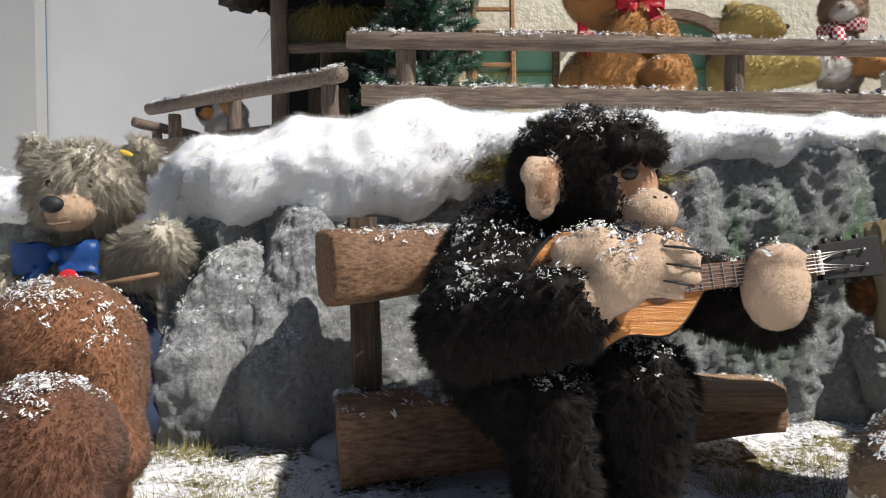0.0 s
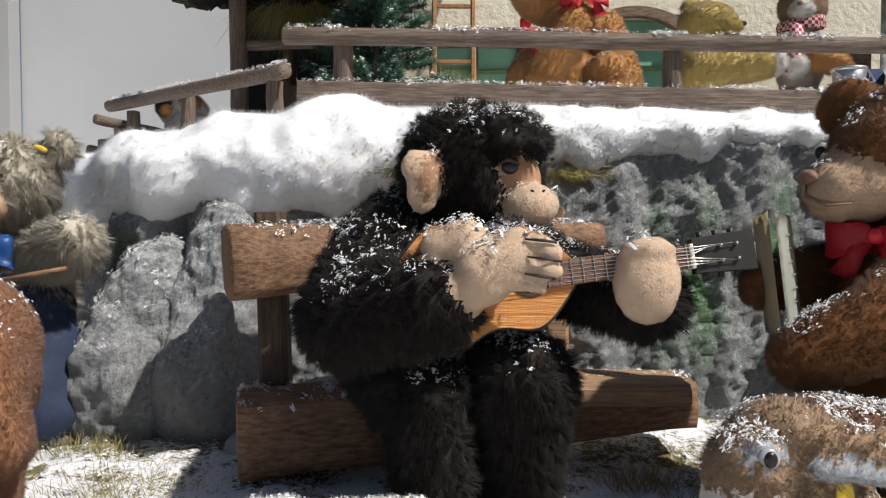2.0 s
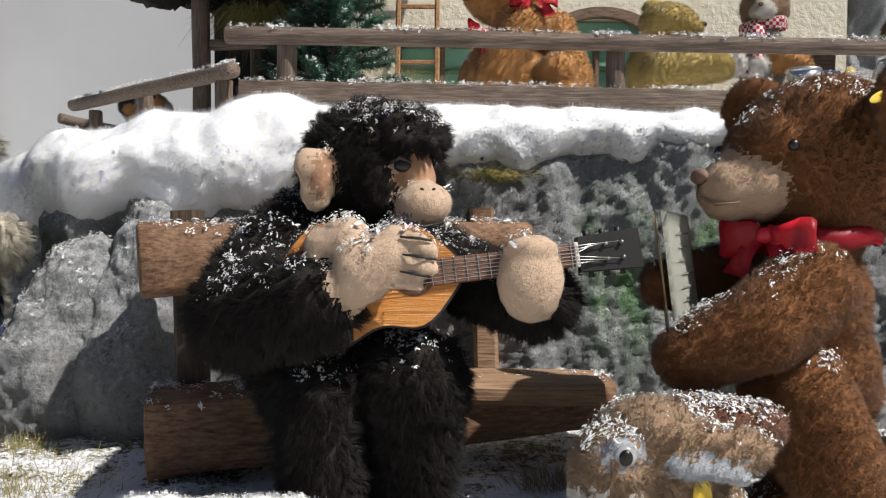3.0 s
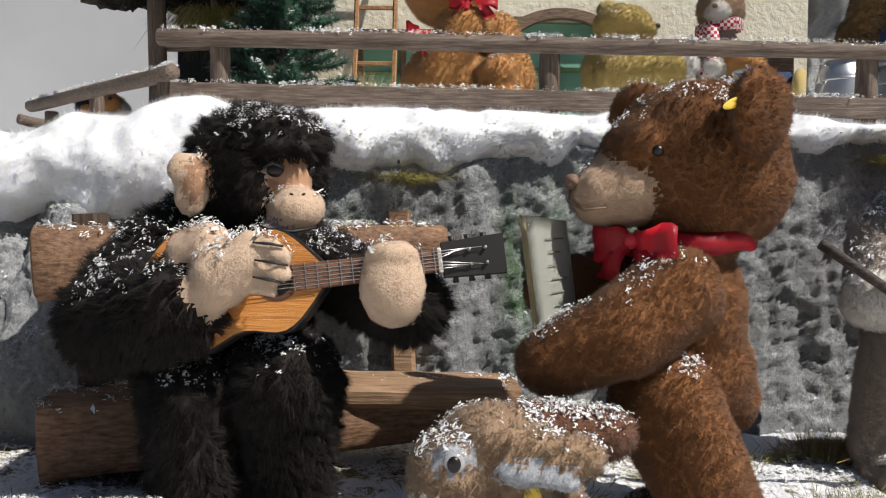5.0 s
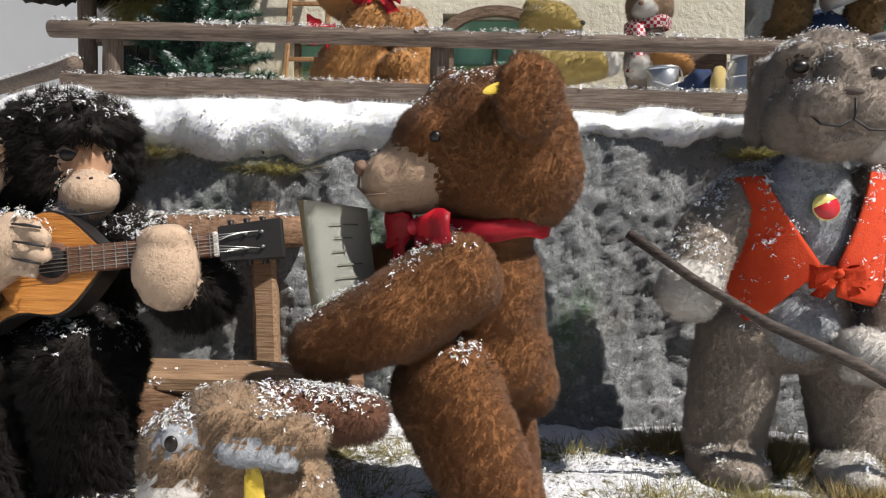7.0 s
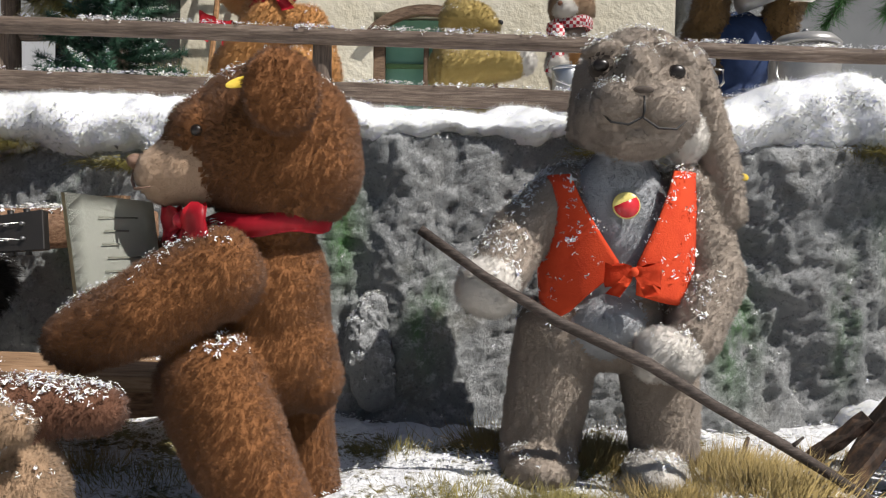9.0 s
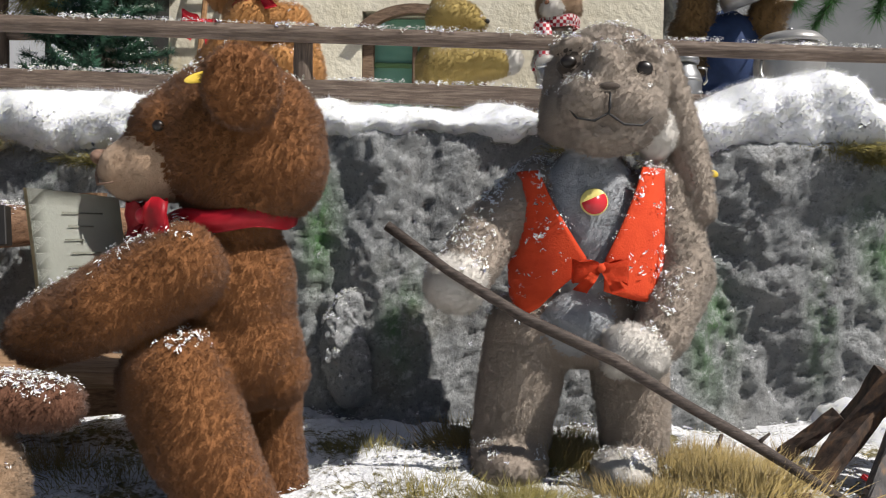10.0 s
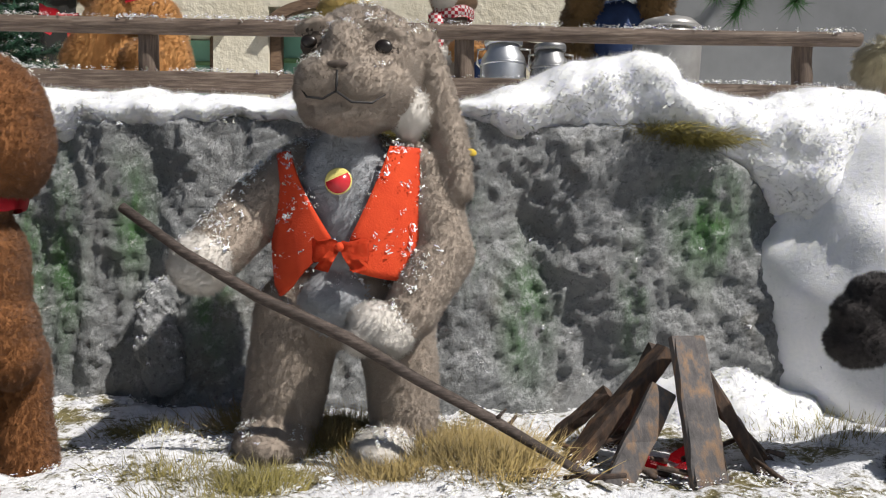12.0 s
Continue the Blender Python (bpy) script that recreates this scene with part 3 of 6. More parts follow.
rx, rz = np.arange(-2.2, 2.2, 0.0055), np.arange(0.0, 0.485, 0.0055)
rpts = np.array([[(x, rock_y(x, z), z) for z in rz] for x in rx])
rock_wall, rtr = grid_mesh("rock_wall", rpts, ROCK, "grey gritty rock face with green streaks under the snow ledge", "rock")

# painted green streaks: place, height and half-extents
STREAKS = [(0.458, 0.27, 0.024, 0.13), (0.512, 0.27, 0.03, 0.13), (0.75, 0.19, 0.030, 0.07), (0.62, 0.33, 0.03, 0.08), (1.22, 0.19, 0.035, 0.09), (1.49, 0.33, 0.055, 0.08), (1.38, 0.22, 0.02, 0.08), (-0.36, 0.25, 0.03, 0.08), (-0.22, 0.28, 0.025, 0.06), (0.22, 0.33, 0.03, 0.07), (1.13, 0.30, 0.025, 0.06)]
streak = rock_wall.data.attributes.new("streak", 'FLOAT', 'POINT')
streak.data.foreach_set("value", [max(math.exp(-((x - a) / c) ** 2 - ((z - b) / d) ** 2) for a, b, c, d in STREAKS) for x, y, z in rpts.reshape(-1, 3)])

LIP = [(-2.2, 1.44), (-0.9, 1.40), (-0.60, 1.34), (-0.46, 1.17), (-0.33, 1.06), (-0.16, 1.06), (0.0, 1.08), (0.12, 1.09), (0.2, 1.095), (1.4, 1.10), (1.5, 1.10), (2.8, 1.10)]
TOP = [(-2.2, 0.46), (-0.9, 0.455), (-0.60, 0.475), (-0.45, 0.478), (-0.33, 0.49), (-0.16, 0.53), (-0.05, 0.545), (0.2, 0.535), (0.55, 0.53), (0.8, 0.517), (1.15, 0.52), (1.24, 0.54), (1.33, 0.585), (1.40, 0.605), (1.43, 0.60), (1.46, 0.54), (1.65, 0.53), (2.8, 0.50)]

def snow_point(x, u):
    lip, top, low = (float(table(x, t)) for t in (LIP, TOP, LOW))
    low += 0.022 * fbm(x, 7.7, 0, 16, 3)
    if u < 0.4:
        f = u / 0.4
        s = f * f * (3 - 2 * f)
        floor = float(table(x, [(-2.2, 0.36), (-1.1, 0.42), (-0.85, 0.475), (-0.5, 0.525), (-0.2, 0.552), (0.0, 0.565)]))
        p = V((x, 3.0 + (lip + 0.09 - 3.0) * f ** 0.6, floor + (top - floor) * s * s))
        n = V((0, 0, 1))
    else:
        w = radians(90 + 165 * (u - 0.4) / 0.6)
        ry, rh = 0.09, (top - low) / 2
        p = V((x, lip + 0.09 + ry * math.cos(w), (top + low) / 2 + rh * math.sin(w)))
        n = V((0, math.cos(w), math.sin(w)))
    d = 0.022 * fbm(p.x, p.y, p.z, 8, 2) + 0.0050 * fbm(p.x, p.y, p.z, 28, 2) + 0.0018 * fbm(p.x, p.y, p.z, 110, 2)
    if u < 0.4:
        d *= 0.25 + 0.75 * (u / 0.4) ** 3
    return p + n * d


sx, su = np.arange(-2.2, 2.8, 0.0075), np.linspace(1, 0, 76)
spts = np.array([[tuple(snow_point(x, u)) for u in su] for x in sx])
snow_ledge, strv = grid_mesh("snow_bank", spts, SNOW, "thick fluffy artificial snow along the edge of the rock ledge", "snow", "stuff")


def fibres(co, no, tr, count, length, width, mess, label, weight=None):
    p, n, _ = scatter(RNG, co, no, tr, count, weight)
    bc, bt, bn = blades(RNG, p, n, length, width, (0, 0, 0), mess, 1.0, 0.9)
    me = raw_mesh("snow_fluff", bc, bt, np.zeros(len(bt)), bn)
    me.materials.append(SNOW)
    return tagged(new("snow_fluff", me), label, "artificial snow", "", "stuff")


sco, sno, stri = arrays_of(snow_ledge.data)
near_front = np.clip(2.2 - sco[stri].mean(1)[:, 1], 0.02, 1)
fibres(sco, sno, stri, 380000, 0.0100, 0.0005, 0.9, "fine white fibres standing out of the snow bank", near_front)
front = np.clip(-sno[stri].mean(1)[:, 1], 0.05, 1)
low_edge = front * np.clip(1.3 - sno[stri].mean(1)[:, 2] * 2.5, 0.01, 1.5)
p, n, _ = scatter(RNG, sco, sno, stri, 14000, low_edge * np.clip((sco[stri].mean(1)[:, 0] + 0.05) * 4, 0.12, 1))
fc, ft, fn = flake_mesh(RNG, p, n, 0.0042, 0.93, 0.0012)
me = raw_mesh("snow_flakes", fc, ft, np.zeros(len(ft)), fn)
me.materials.append(SNOW)
tagged(new("snow_flakes", me), "loose flakes clinging to the front of the snow bank", "artificial snow", "", "stuff")
gco, gno, gtri = arrays_of(ground.data)
snow_on(RNG, gco, gno, gtri, 42000, 0.2, "loose artificial snow flakes strewn over the matting", 0.007)
rco, rno, rtri = arrays_of(rock_wall.data)
rno = rno * np.sign(-rno[:, 1:2].mean())
snow_on(RNG, rco, rno, rtri, 2200, 0.12, "snow dust caught on the rock face", 0.0045)

# drifts of snow at the foot of the ledge
def drift(at, size, seed, label):
    bm = bmesh.new()
    bmesh.ops.create_uvsphere(bm, u_segments=90, v_segments=50, radius=1, matrix=Matrix.Translation(at) @ Matrix.Diagonal((*size, 1)))
    bm.normal_update()
    for v in bm.verts:
        v.co += v.normal * (0.022 * fbm(v.co.x, v.co.y, v.co.z + seed, 9, 2) + 0.006 * fbm(v.co.x, v.co.y, v.co.z, 34, 2))
    ob = tagged(part("snow_drift", bm, SNOW, None, label, True, at), "", "snow", "", "stuff")
    co, no, tr = arrays_of(ob.data)
    co = co + np.array(at)
    fibres(co, no, tr, 30000, 0.007, 0.0006, 0.8, "fine white fibres on a snow drift")
    p, n, _ = scatter(RNG, co, no, tr, 1500)
    fc, ft, fn = flake_mesh(RNG, p, n, 0.0042, 0.93, 0.0012)
    me = raw_mesh("snow_flakes", fc, ft, np.zeros(len(ft)), fn)
    me.materials.append(SNOW)
    tagged(new("snow_flakes", me), "loose flakes on a snow drift", "artificial snow", "", "stuff")


drift((1.96, 1.17, 0.20), (0.39, 0.17, 0.36), 1, "high drift of fluffy artificial snow beside the rock")
drift((1.52, 1.12, 0.02), (0.16, 0.10, 0.085), 2, "low drift of artificial snow behind the campfire")
drift((0.06, 0.63, 0.045), (0.19, 0.06, 0.06), 5, "low mound of artificial snow at the monkey's feet")
drift((-0.13, 1.00, 0.035), (0.05, 0.04, 0.04), 3, "small lump of artificial snow behind the bench")

# boulders before the rock face
def boulder(at, size, turn, seed):
    bm = bmesh.new()
    bmesh.ops.create_icosphere(bm, subdivisions=6, radius=1, matrix=Matrix.Translation(at) @ Euler([radians(a) for a in turn]).to_matrix().to_4x4() @ Matrix.Diagonal((*size, 1)))
    bm.normal_update()
    for v in bm.verts:
        v.co += v.normal * (0.030 * fbm(v.co.x, v.co.y, v.co.z * 0.5 + seed, 9, 2) + 0.007 * fbm(v.co.x, v.co.y, v.co.z, 40, 2) + 0.003 * fbm(v.co.x, v.co.y, v.co.z, 120, 2))
    ob = tagged(part("boulder", bm, ROCK, None, "rounded grey gritty boulder leaning on the rock face", True, at), "", "rock", "boulders")
    flakes_for(ob, 260, 0.35, "snow dust on a boulder", 0.004)


boulder((-0.325, 1.075, 0.13), (0.080, 0.075, 0.215), (0, 12, 0), 3)
boulder((0.675, 1.105, 0.15), (0.040, 0.034, 0.085), (0, -6, 0), 21)
boulder((-0.205, 1.075, 0.15), (0.085, 0.075, 0.235), (0, 4, 0), 8)

# the ledge floor, the ground before it and the painted walls round the display
bm = bmesh.new()
bmesh.ops.create_cube(bm, size=1, matrix=Matrix.Translation((1.4, 2.33, 0.262)) @ Matrix.Diagonal((3.2, 1.5, 0.6, 1)))
tagged(part("ledge_floor", bm, SNOW, None, "snow-covered upper ledge floor behind the fence", False), "", "floor", "", "structure")
bm = bmesh.new()
bmesh.ops.create_cube(bm, size=1, matrix=Matrix.Translation((0.3, 0.2, -0.03)) @ Matrix.Diagonal((12, 9, 0.05, 1)))
tagged(part("floor", bm, GROUND, None, "snowy matting under and before the display", False), "", "floor", "", "structure")
# wall_right: darker panel, the dimmer light on that side put into its grey
for nm, c, s, mt in (("wall_back", (1.2, 3.14, 1.2), (5.7, 0.08, 2.8), BACK_GREY), ("wall_left", (-3.15, 3.05, 1.2), (3.0, 0.08, 2.8), SIDE_GREY), ("wall_right", (2.85, 3.05, 1.2), (2.4, 0.08, 2.8), SHADED_GREY), ("wall_side", (4.0, 2.0, 1.2), (0.08, 2.0, 2.8), SHADED_GREY)):
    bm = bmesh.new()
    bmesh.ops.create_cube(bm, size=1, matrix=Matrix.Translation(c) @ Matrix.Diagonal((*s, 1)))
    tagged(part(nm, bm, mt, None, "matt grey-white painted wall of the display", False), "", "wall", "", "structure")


# ---- tufts of grass and moss ----
def tuft(x, y, z, count, length, spread, mat, label, lean=(0, -0.3, 0), width=0.0012, up=1.0):
    rng = np.random.default_rng(int(abs(x * 977 + y * 613) * 10))
    p = np.stack([x + rng.normal(0, spread, count), y + rng.normal(0, spread * 0.6, count), np.full(count, z) + rng.normal(0, spread * 0.15, count)], 1)
    n = np.tile(np.array([0, 0, up]), (count, 1)) + (p - np.array([x, y, z])) / spread * 0.35
    bc, bt, bn = blades(rng, p, n, length, width, lean, 0.35)
    me = raw_mesh("grass_tuft", bc - np.array([x, y, z]), bt, np.zeros(len(bt)), bn)
    me.materials.append(mat)
    ob = new("grass_tuft", me)
    ob.location = (x, y, z)
    return tagged(ob, label, "grass", "tufts of grass and moss", "stuff")


for x, y, ln, mt, c, sp in ((0.97, 0.92, 0.045, STRAW, 4200, 0.030), (1.12, 0.87, 0.030, STRAW, 5200, 0.045), (0.86, 0.95, 0.03, STRAW, 1500, 0.03), (1.05, 0.80, 0.024, STRAW, 2600, 0.035), (0.90, 0.78, 0.022, MOSS, 2200, 0.03), (0.93, 0.88, 0.03, MOSS, 500, 0.03), (1.16, 0.80, 0.035, STRAW, 1200, 0.035), (0.80, 0.80, 0.02, MOSS, 500, 0.035),
                          (0.72, 0.95, 0.02, MOSS, 400, 0.03), (0.36, 0.86, 0.03, STRAW, 500, 0.03), (-0.40, 1.08, 0.025, MOSS, 900, 0.05), (-0.34, 0.95, 0.02, MOSS, 500, 0.04), (-0.05, 0.95, 0.025, MOSS, 400, 0.03),
                          (0.45, 0.80, 0.02, MOSS, 500, 0.04), (1.62, 0.98, 0.02, MOSS, 800, 0.06), (1.30, 0.98, 0.02, STRAW, 300, 0.03), (-0.25, 0.82, 0.018, MOSS, 600, 0.05), (0.86, 0.70, 0.018, MOSS, 400, 0.04), (0.5, 0.95, 0.02, MOSS, 400, 0.04)):
    tuft(x, y, ground_z(x, y), c, ln, sp, mt, "dry golden grass tuft in the snow" if mt is STRAW else "olive moss poking through the snow")
for x, z, c in ((1.47, 0.45, 1500), (0.29, 0.425, 500), (0.10, 0.45, 700), (1.02, 0.455, 700), (1.42, 0.465, 500), (0.05, 0.43, 400)):
    tuft(x, 1.10, z, c * 2, 0.020, 0.026, MOSS, "olive moss hanging over the rock edge", (0, -0.9, -0.5), 0.0011, 0.3)
tuft(0.08, 2.0, 0.58, 1600, 0.17, 0.05, STRAW, "dry yellow ornamental grass beside the fir tree", (0, 0, 0.3), 0.002)
tuft(0.16, 1.95, 0.58, 900, 0.13, 0.05, STRAW, "dry yellow ornamental grass beside the ladder", (0, 0, 0.3), 0.002)

# ---- the fence on the ledge ----
fence = thing("fence", (0.83, 1.355, 0.54), "weathered grey-brown wooden rail fence dusted with snow", "fence")
rail = part("rail", log_between((-0.172, 1.355, 0.694), (1.833, 1.355, 0.660), 0.0165, 0.0135, 30, 14, 4, 0.006), RAIL, fence)
plank = part("plank", board((-0.147, 1.345, 0.592), (1.818, 1.345, 0.5555), 0.036, 0.022, cuts=30, seed=3), RAIL, fence, "", False)
for i, x in enumerate((-0.069, 0.540, 1.125, 1.743)):
    part("post", log_between((x, 1.378, 0.50), (x, 1.374, 0.685 - 0.017 * x), 0.0195, 0.0175, 8, 14, 20 + i), RAIL_V, fence)
flakes_for(rail, 1100, 0.3, "snow crumbs along the fence rail")
flakes_for(plank, 900, 0.3, "snow crumbs along the fence plank")

left_fence = thing("fence", (-0.53, 1.8, 0.54), "low rustic log fence running back along the snow bank", "fence")
lr = part("rail", log_between((-0.83, 2.10, 0.683), (-0.204, 1.50, 0.661), 0.017, 0.0165, 14, 14, 8), RAIL, left_fence)
lp = part("plank", board((-0.856, 2.10, 0.572), (-0.205, 1.50, 0.562), 0.032, 0.02, cuts=14, seed=5), RAIL, left_fence, "", False)
for i, (x, y, top) in enumerate(((-0.735, 2.03, 0.655), (-0.515, 1.83, 0.665), (-0.235, 1.545, 0.645))):
    part("post", log_between((x, y, 0.50), (x, y, top), 0.0185, 0.0175, 8, 12, 31 + i), RAIL_V, left_fence)
part("rail", log_between((-0.90, 2.16, 0.655), (-0.76, 2.32, 0.63), 0.015, 0.014, 8, 12, 36), RAIL, left_fence)
part("post", log_between((-0.85, 2.2, 0.50), (-0.85, 2.2, 0.63), 0.016, 0.015, 8, 12, 37), RAIL_V, left_fence)
part("rail", log_between((-0.91, 2.14, 0.565), (-0.80, 2.3, 0.56), 0.014, 0.013, 8, 12, 38), RAIL, left_fence)
flakes_for(lr, 500, 0.3, "snow crumbs along the log rail")

# ---- the bench ----
bench = thing("bench", (0.13, 0.98, 0.05), "rustic bench of split brown logs dusted with snow", "bench")
b1 = part("back_log", log_between((-0.140, 0.885, 0.306), (0.345, 1.10, 0.332), 0.050, 0.024, 18, 32, 2, 0.006, 1.0, 0.09, 0.6), LOG, bench)
b2 = part("seat_log", log_between((-0.125, 0.885, 0.098), (0.445, 0.99, 0.115), 0.056, 0.036, 18, 32, 3, 0.006, 1.0, 0.09, 0.6), LOG, bench)
# added board: its pale wood paints the sunlit right part of the seat log
part("seat_lit_board", board((0.12, 0.955, 0.143), (0.425, 0.950, 0.140), 0.030, 0.10, cuts=10, seed=8, bevel=0.008), LOG_PALE_LIT, bench, "pale seat board in the sunlit tone of the log", False)
part("back_post", board((-0.092, 0.935, 0.04), (-0.104, 0.945, 0.367), 0.036, 0.036, (0, 1, 0), 0.005, 8, 0.002, 11), LOG_DARK, bench, "", False)
part("back_post", board((0.293, 1.115, 0.03), (0.280, 1.115, 0.376), 0.036, 0.036, (0, 1, 0), 0.005, 8, 0.002, 12), LOG_PALE_LIT, bench, "", False)
flakes_for(b1, 420, 0.45, "snow crumbs on the bench back"), flakes_for(b2, 900, 0.35, "snow crumbs on the bench seat")

# ---- the house on the ledge ----
house = thing("house", (0.7, 2.32, 0.57), "toy-scale cream plastered house with green doors and brown wood trim", "house")


def wall_with_holes(x0, x1, z0, z1, y, thick, holes, mat, parent, name):
    """A slab wall; holes: (x0, x1, z0, z1), each reaching through."""
    bm = bmesh.new()
    xs = sorted({x0, x1, *[h[0] for h in holes], *[h[1] for h in holes]})
    zs = sorted({z0, z1, *[h[2] for h in holes], *[h[3] for h in holes]})
    for a, b in zip(xs, xs[1:]):
        for c, d in zip(zs, zs[1:]):
            mx, mz = (a + b) / 2, (c + d) / 2
            if any(h[0] < mx < h[1] and h[2] < mz < h[3] for h in holes):
                continue
            bmesh.ops.create_cube(bm, size=1, matrix=Matrix.Translation((mx, y + thick / 2, mz)) @ Matrix.Diagonal((b - a, thick, d - c, 1)))
    bmesh.ops.remove_doubles(bm, verts=bm.verts, dist=0.0005)
    inner = [f for f in bm.faces if sum(1 for g in bm.faces if g is not f and (g.calc_center_median() - f.calc_center_median()).length < 1e-5)]
    bmesh.ops.delete(bm, geom=inner, context='FACES')
    bmesh.ops.recalc_face_normals(bm, faces=bm.faces)
    return part(name, bm, mat, parent, "", False)


def slab(name, x0, x1, y0, y1, z0, z1, mat, parent, label="", bevel=0.003):
    bm = bmesh.new()
    bmesh.ops.create_cube(bm, size=1, matrix=Matrix.Translation(((x0 + x1) / 2, (y0 + y1) / 2, (z0 + z1) / 2)) @ Matrix.Diagonal((x1 - x0, y1 - y0, z1 - z0, 1)))
    if bevel:
        bmesh.ops.bevel(bm, geom=bm.edges, offset=bevel, segments=2, affect='EDGES')
    return part(name, bm, mat, parent, label, False)


wall_with_holes(-0.07, 1.45, 0.57, 1.5, 2.28, 0.12, [(0.07, 0.36, 0.572, 0.905), (0.53, 0.86, 0.572, 0.99)], PLASTER, house, "wall")
d1 = slab("door", 0.07, 0.36, 2.33, 2.36, 0.572, 0.90, GREEN_PAINT, house, "green painted door")
for x0, x1, z0, z1 in ((0.07, 0.088, 0.572, 0.905), (0.205, 0.222, 0.572, 0.905), (0.342, 0.36, 0.572, 0.905)):
    slab("door_frame", x0, x1, 2.30, 2.328, z0, z1, BEAM, d1)
for z in (0.70, 0.82):
    slab("rail", 0.09, 0.34, 2.318, 2.329, z, z + 0.012, GREEN_DARK, d1)
slab("lintel", 0.05, 0.40, 2.255, 2.279, 0.905, 0.945, BEAM, house, "brown wooden lintel")
d2 = slab("door", 0.53, 0.86, 2.34, 2.37, 0.572, 0.985, GREEN_PAINT, house, "arched green door with brown frame")
for x0, x1 in ((0.53, 0.565), (0.825, 0.86), (0.685, 0.70)):
    slab("door_frame", x0, x1, 2.30, 2.338, 0.572, 0.93, BEAM, d2)
slab("rail", 0.565, 0.825, 2.325, 2.339, 0.83, 0.845, GREEN_DARK, d2)
bm = bmesh.new()
prev = None
for k in range(17):
    w = math.pi * (0.12 + 0.76 * k / 16)
    ring = [bm.verts.new((0.695 - r * math.cos(w), y, 0.86 + r * 0.72 * math.sin(w) - 0.0)) for r, y in ((0.165, 2.25), (0.205, 2.25), (0.205, 2.279), (0.165, 2.279))]
    if prev:
        for i in range(4):
            bm.faces.new((prev[i], prev[(i + 1) % 4], ring[(i + 1) % 4], ring[i]))
    else:
        bm.faces.new(ring)
    prev = ring
bm.faces.new(list(reversed(prev)))
bmesh.ops.recalc_face_normals(bm, faces=bm.faces)
part("arch", bm, BEAM, house, "curved brown wooden arch over the door", False)
slab("post", 0.88, 0.915, 2.25, 2.279, 0.572, 0.90, BEAM, house)

ladder = thing("ladder", (0.14, 2.06, 0.57), "small pine ladder leaning on the plaster wall", "ladder")
for x in (0.088, 0.200):
    part("rail", board((x, 2.05, 0.57), (x, 2.22, 1.20), 0.014, 0.014, (0, 1, 0), 0.003, 6), LADDER_WOOD, ladder, "", False)
for k in range(7):
    z = 0.64 + k * 0.085
    part("rung", board((0.088, 2.05 + (z - 0.57) * 0.27, z), (0.200, 2.05 + (z - 0.57) * 0.27, z), 0.012, 0.009, (0, 0, 1), 0.002, 3, 0.001), LADDER_WOOD, ladder, "", False)

# ---- the dark shelter ----
shelter = thing("shelter", (-0.3, 2.2, 0.57), "dark wooden shelter with shaggy thatched roof", "hut")
# near-black sheets: the shade inside the shelter is put into their colour
slab("back_wall", -0.53, -0.08, 2.42, 2.45, 0.572, 1.4, CAVITY_SHADE, shelter)
slab("side_wall", -0.085, -0.065, 2.10, 2.42, 0.572, 1.4, CAVITY_SHADE, shelter)
for i, (x, y, r) in enumerate(((-0.45, 2.05, 0.024), (-0.36, 2.30, 0.02), (-0.14, 2.04, 0.02))):
    part("post", log_between((x, y, 0.56), (x, y, 1.4), r, r, 14, 14, 51 + i, 0.004), LOG_DARK if i else RAIL_V, shelter)
part("beam", log_between((-0.45, 2.06, 0.845), (-0.10, 2.05, 0.85), 0.015, 0.015, 8, 12, 55), RAIL, shelter)
slab("plank", -0.40, -0.28, 2.20, 2.23, 0.572, 0.76, LOG_DARK, shelter)
bm = bmesh.new()
bmesh.ops.create_grid(bm, x_segments=40, y_segments=30, size=0.5, matrix=Matrix.Translation((-0.27, 2.2, 1.10)) @ Matrix.Diagonal((0.56, 0.75, 1, 1)))
for v in bm.verts:
    v.co.z += 0.25 * (v.co.y - 1.85) + 0.03 * fbm(v.co.x, v.co.y, 0, 20) - (0.10 if v.co.x < -0.52 else 0)
bmesh.ops.solidify(bm, geom=bm.faces, thickness=0.10)
part("roof", bm, THATCH, shelter, "shaggy dark thatch")
tuft(-0.30, 2.10, 0.95, 1500, 0.12, 0.05, MOSS, "dry greenish hay hanging in the shelter", (0, 0, -2.0), 0.0018)


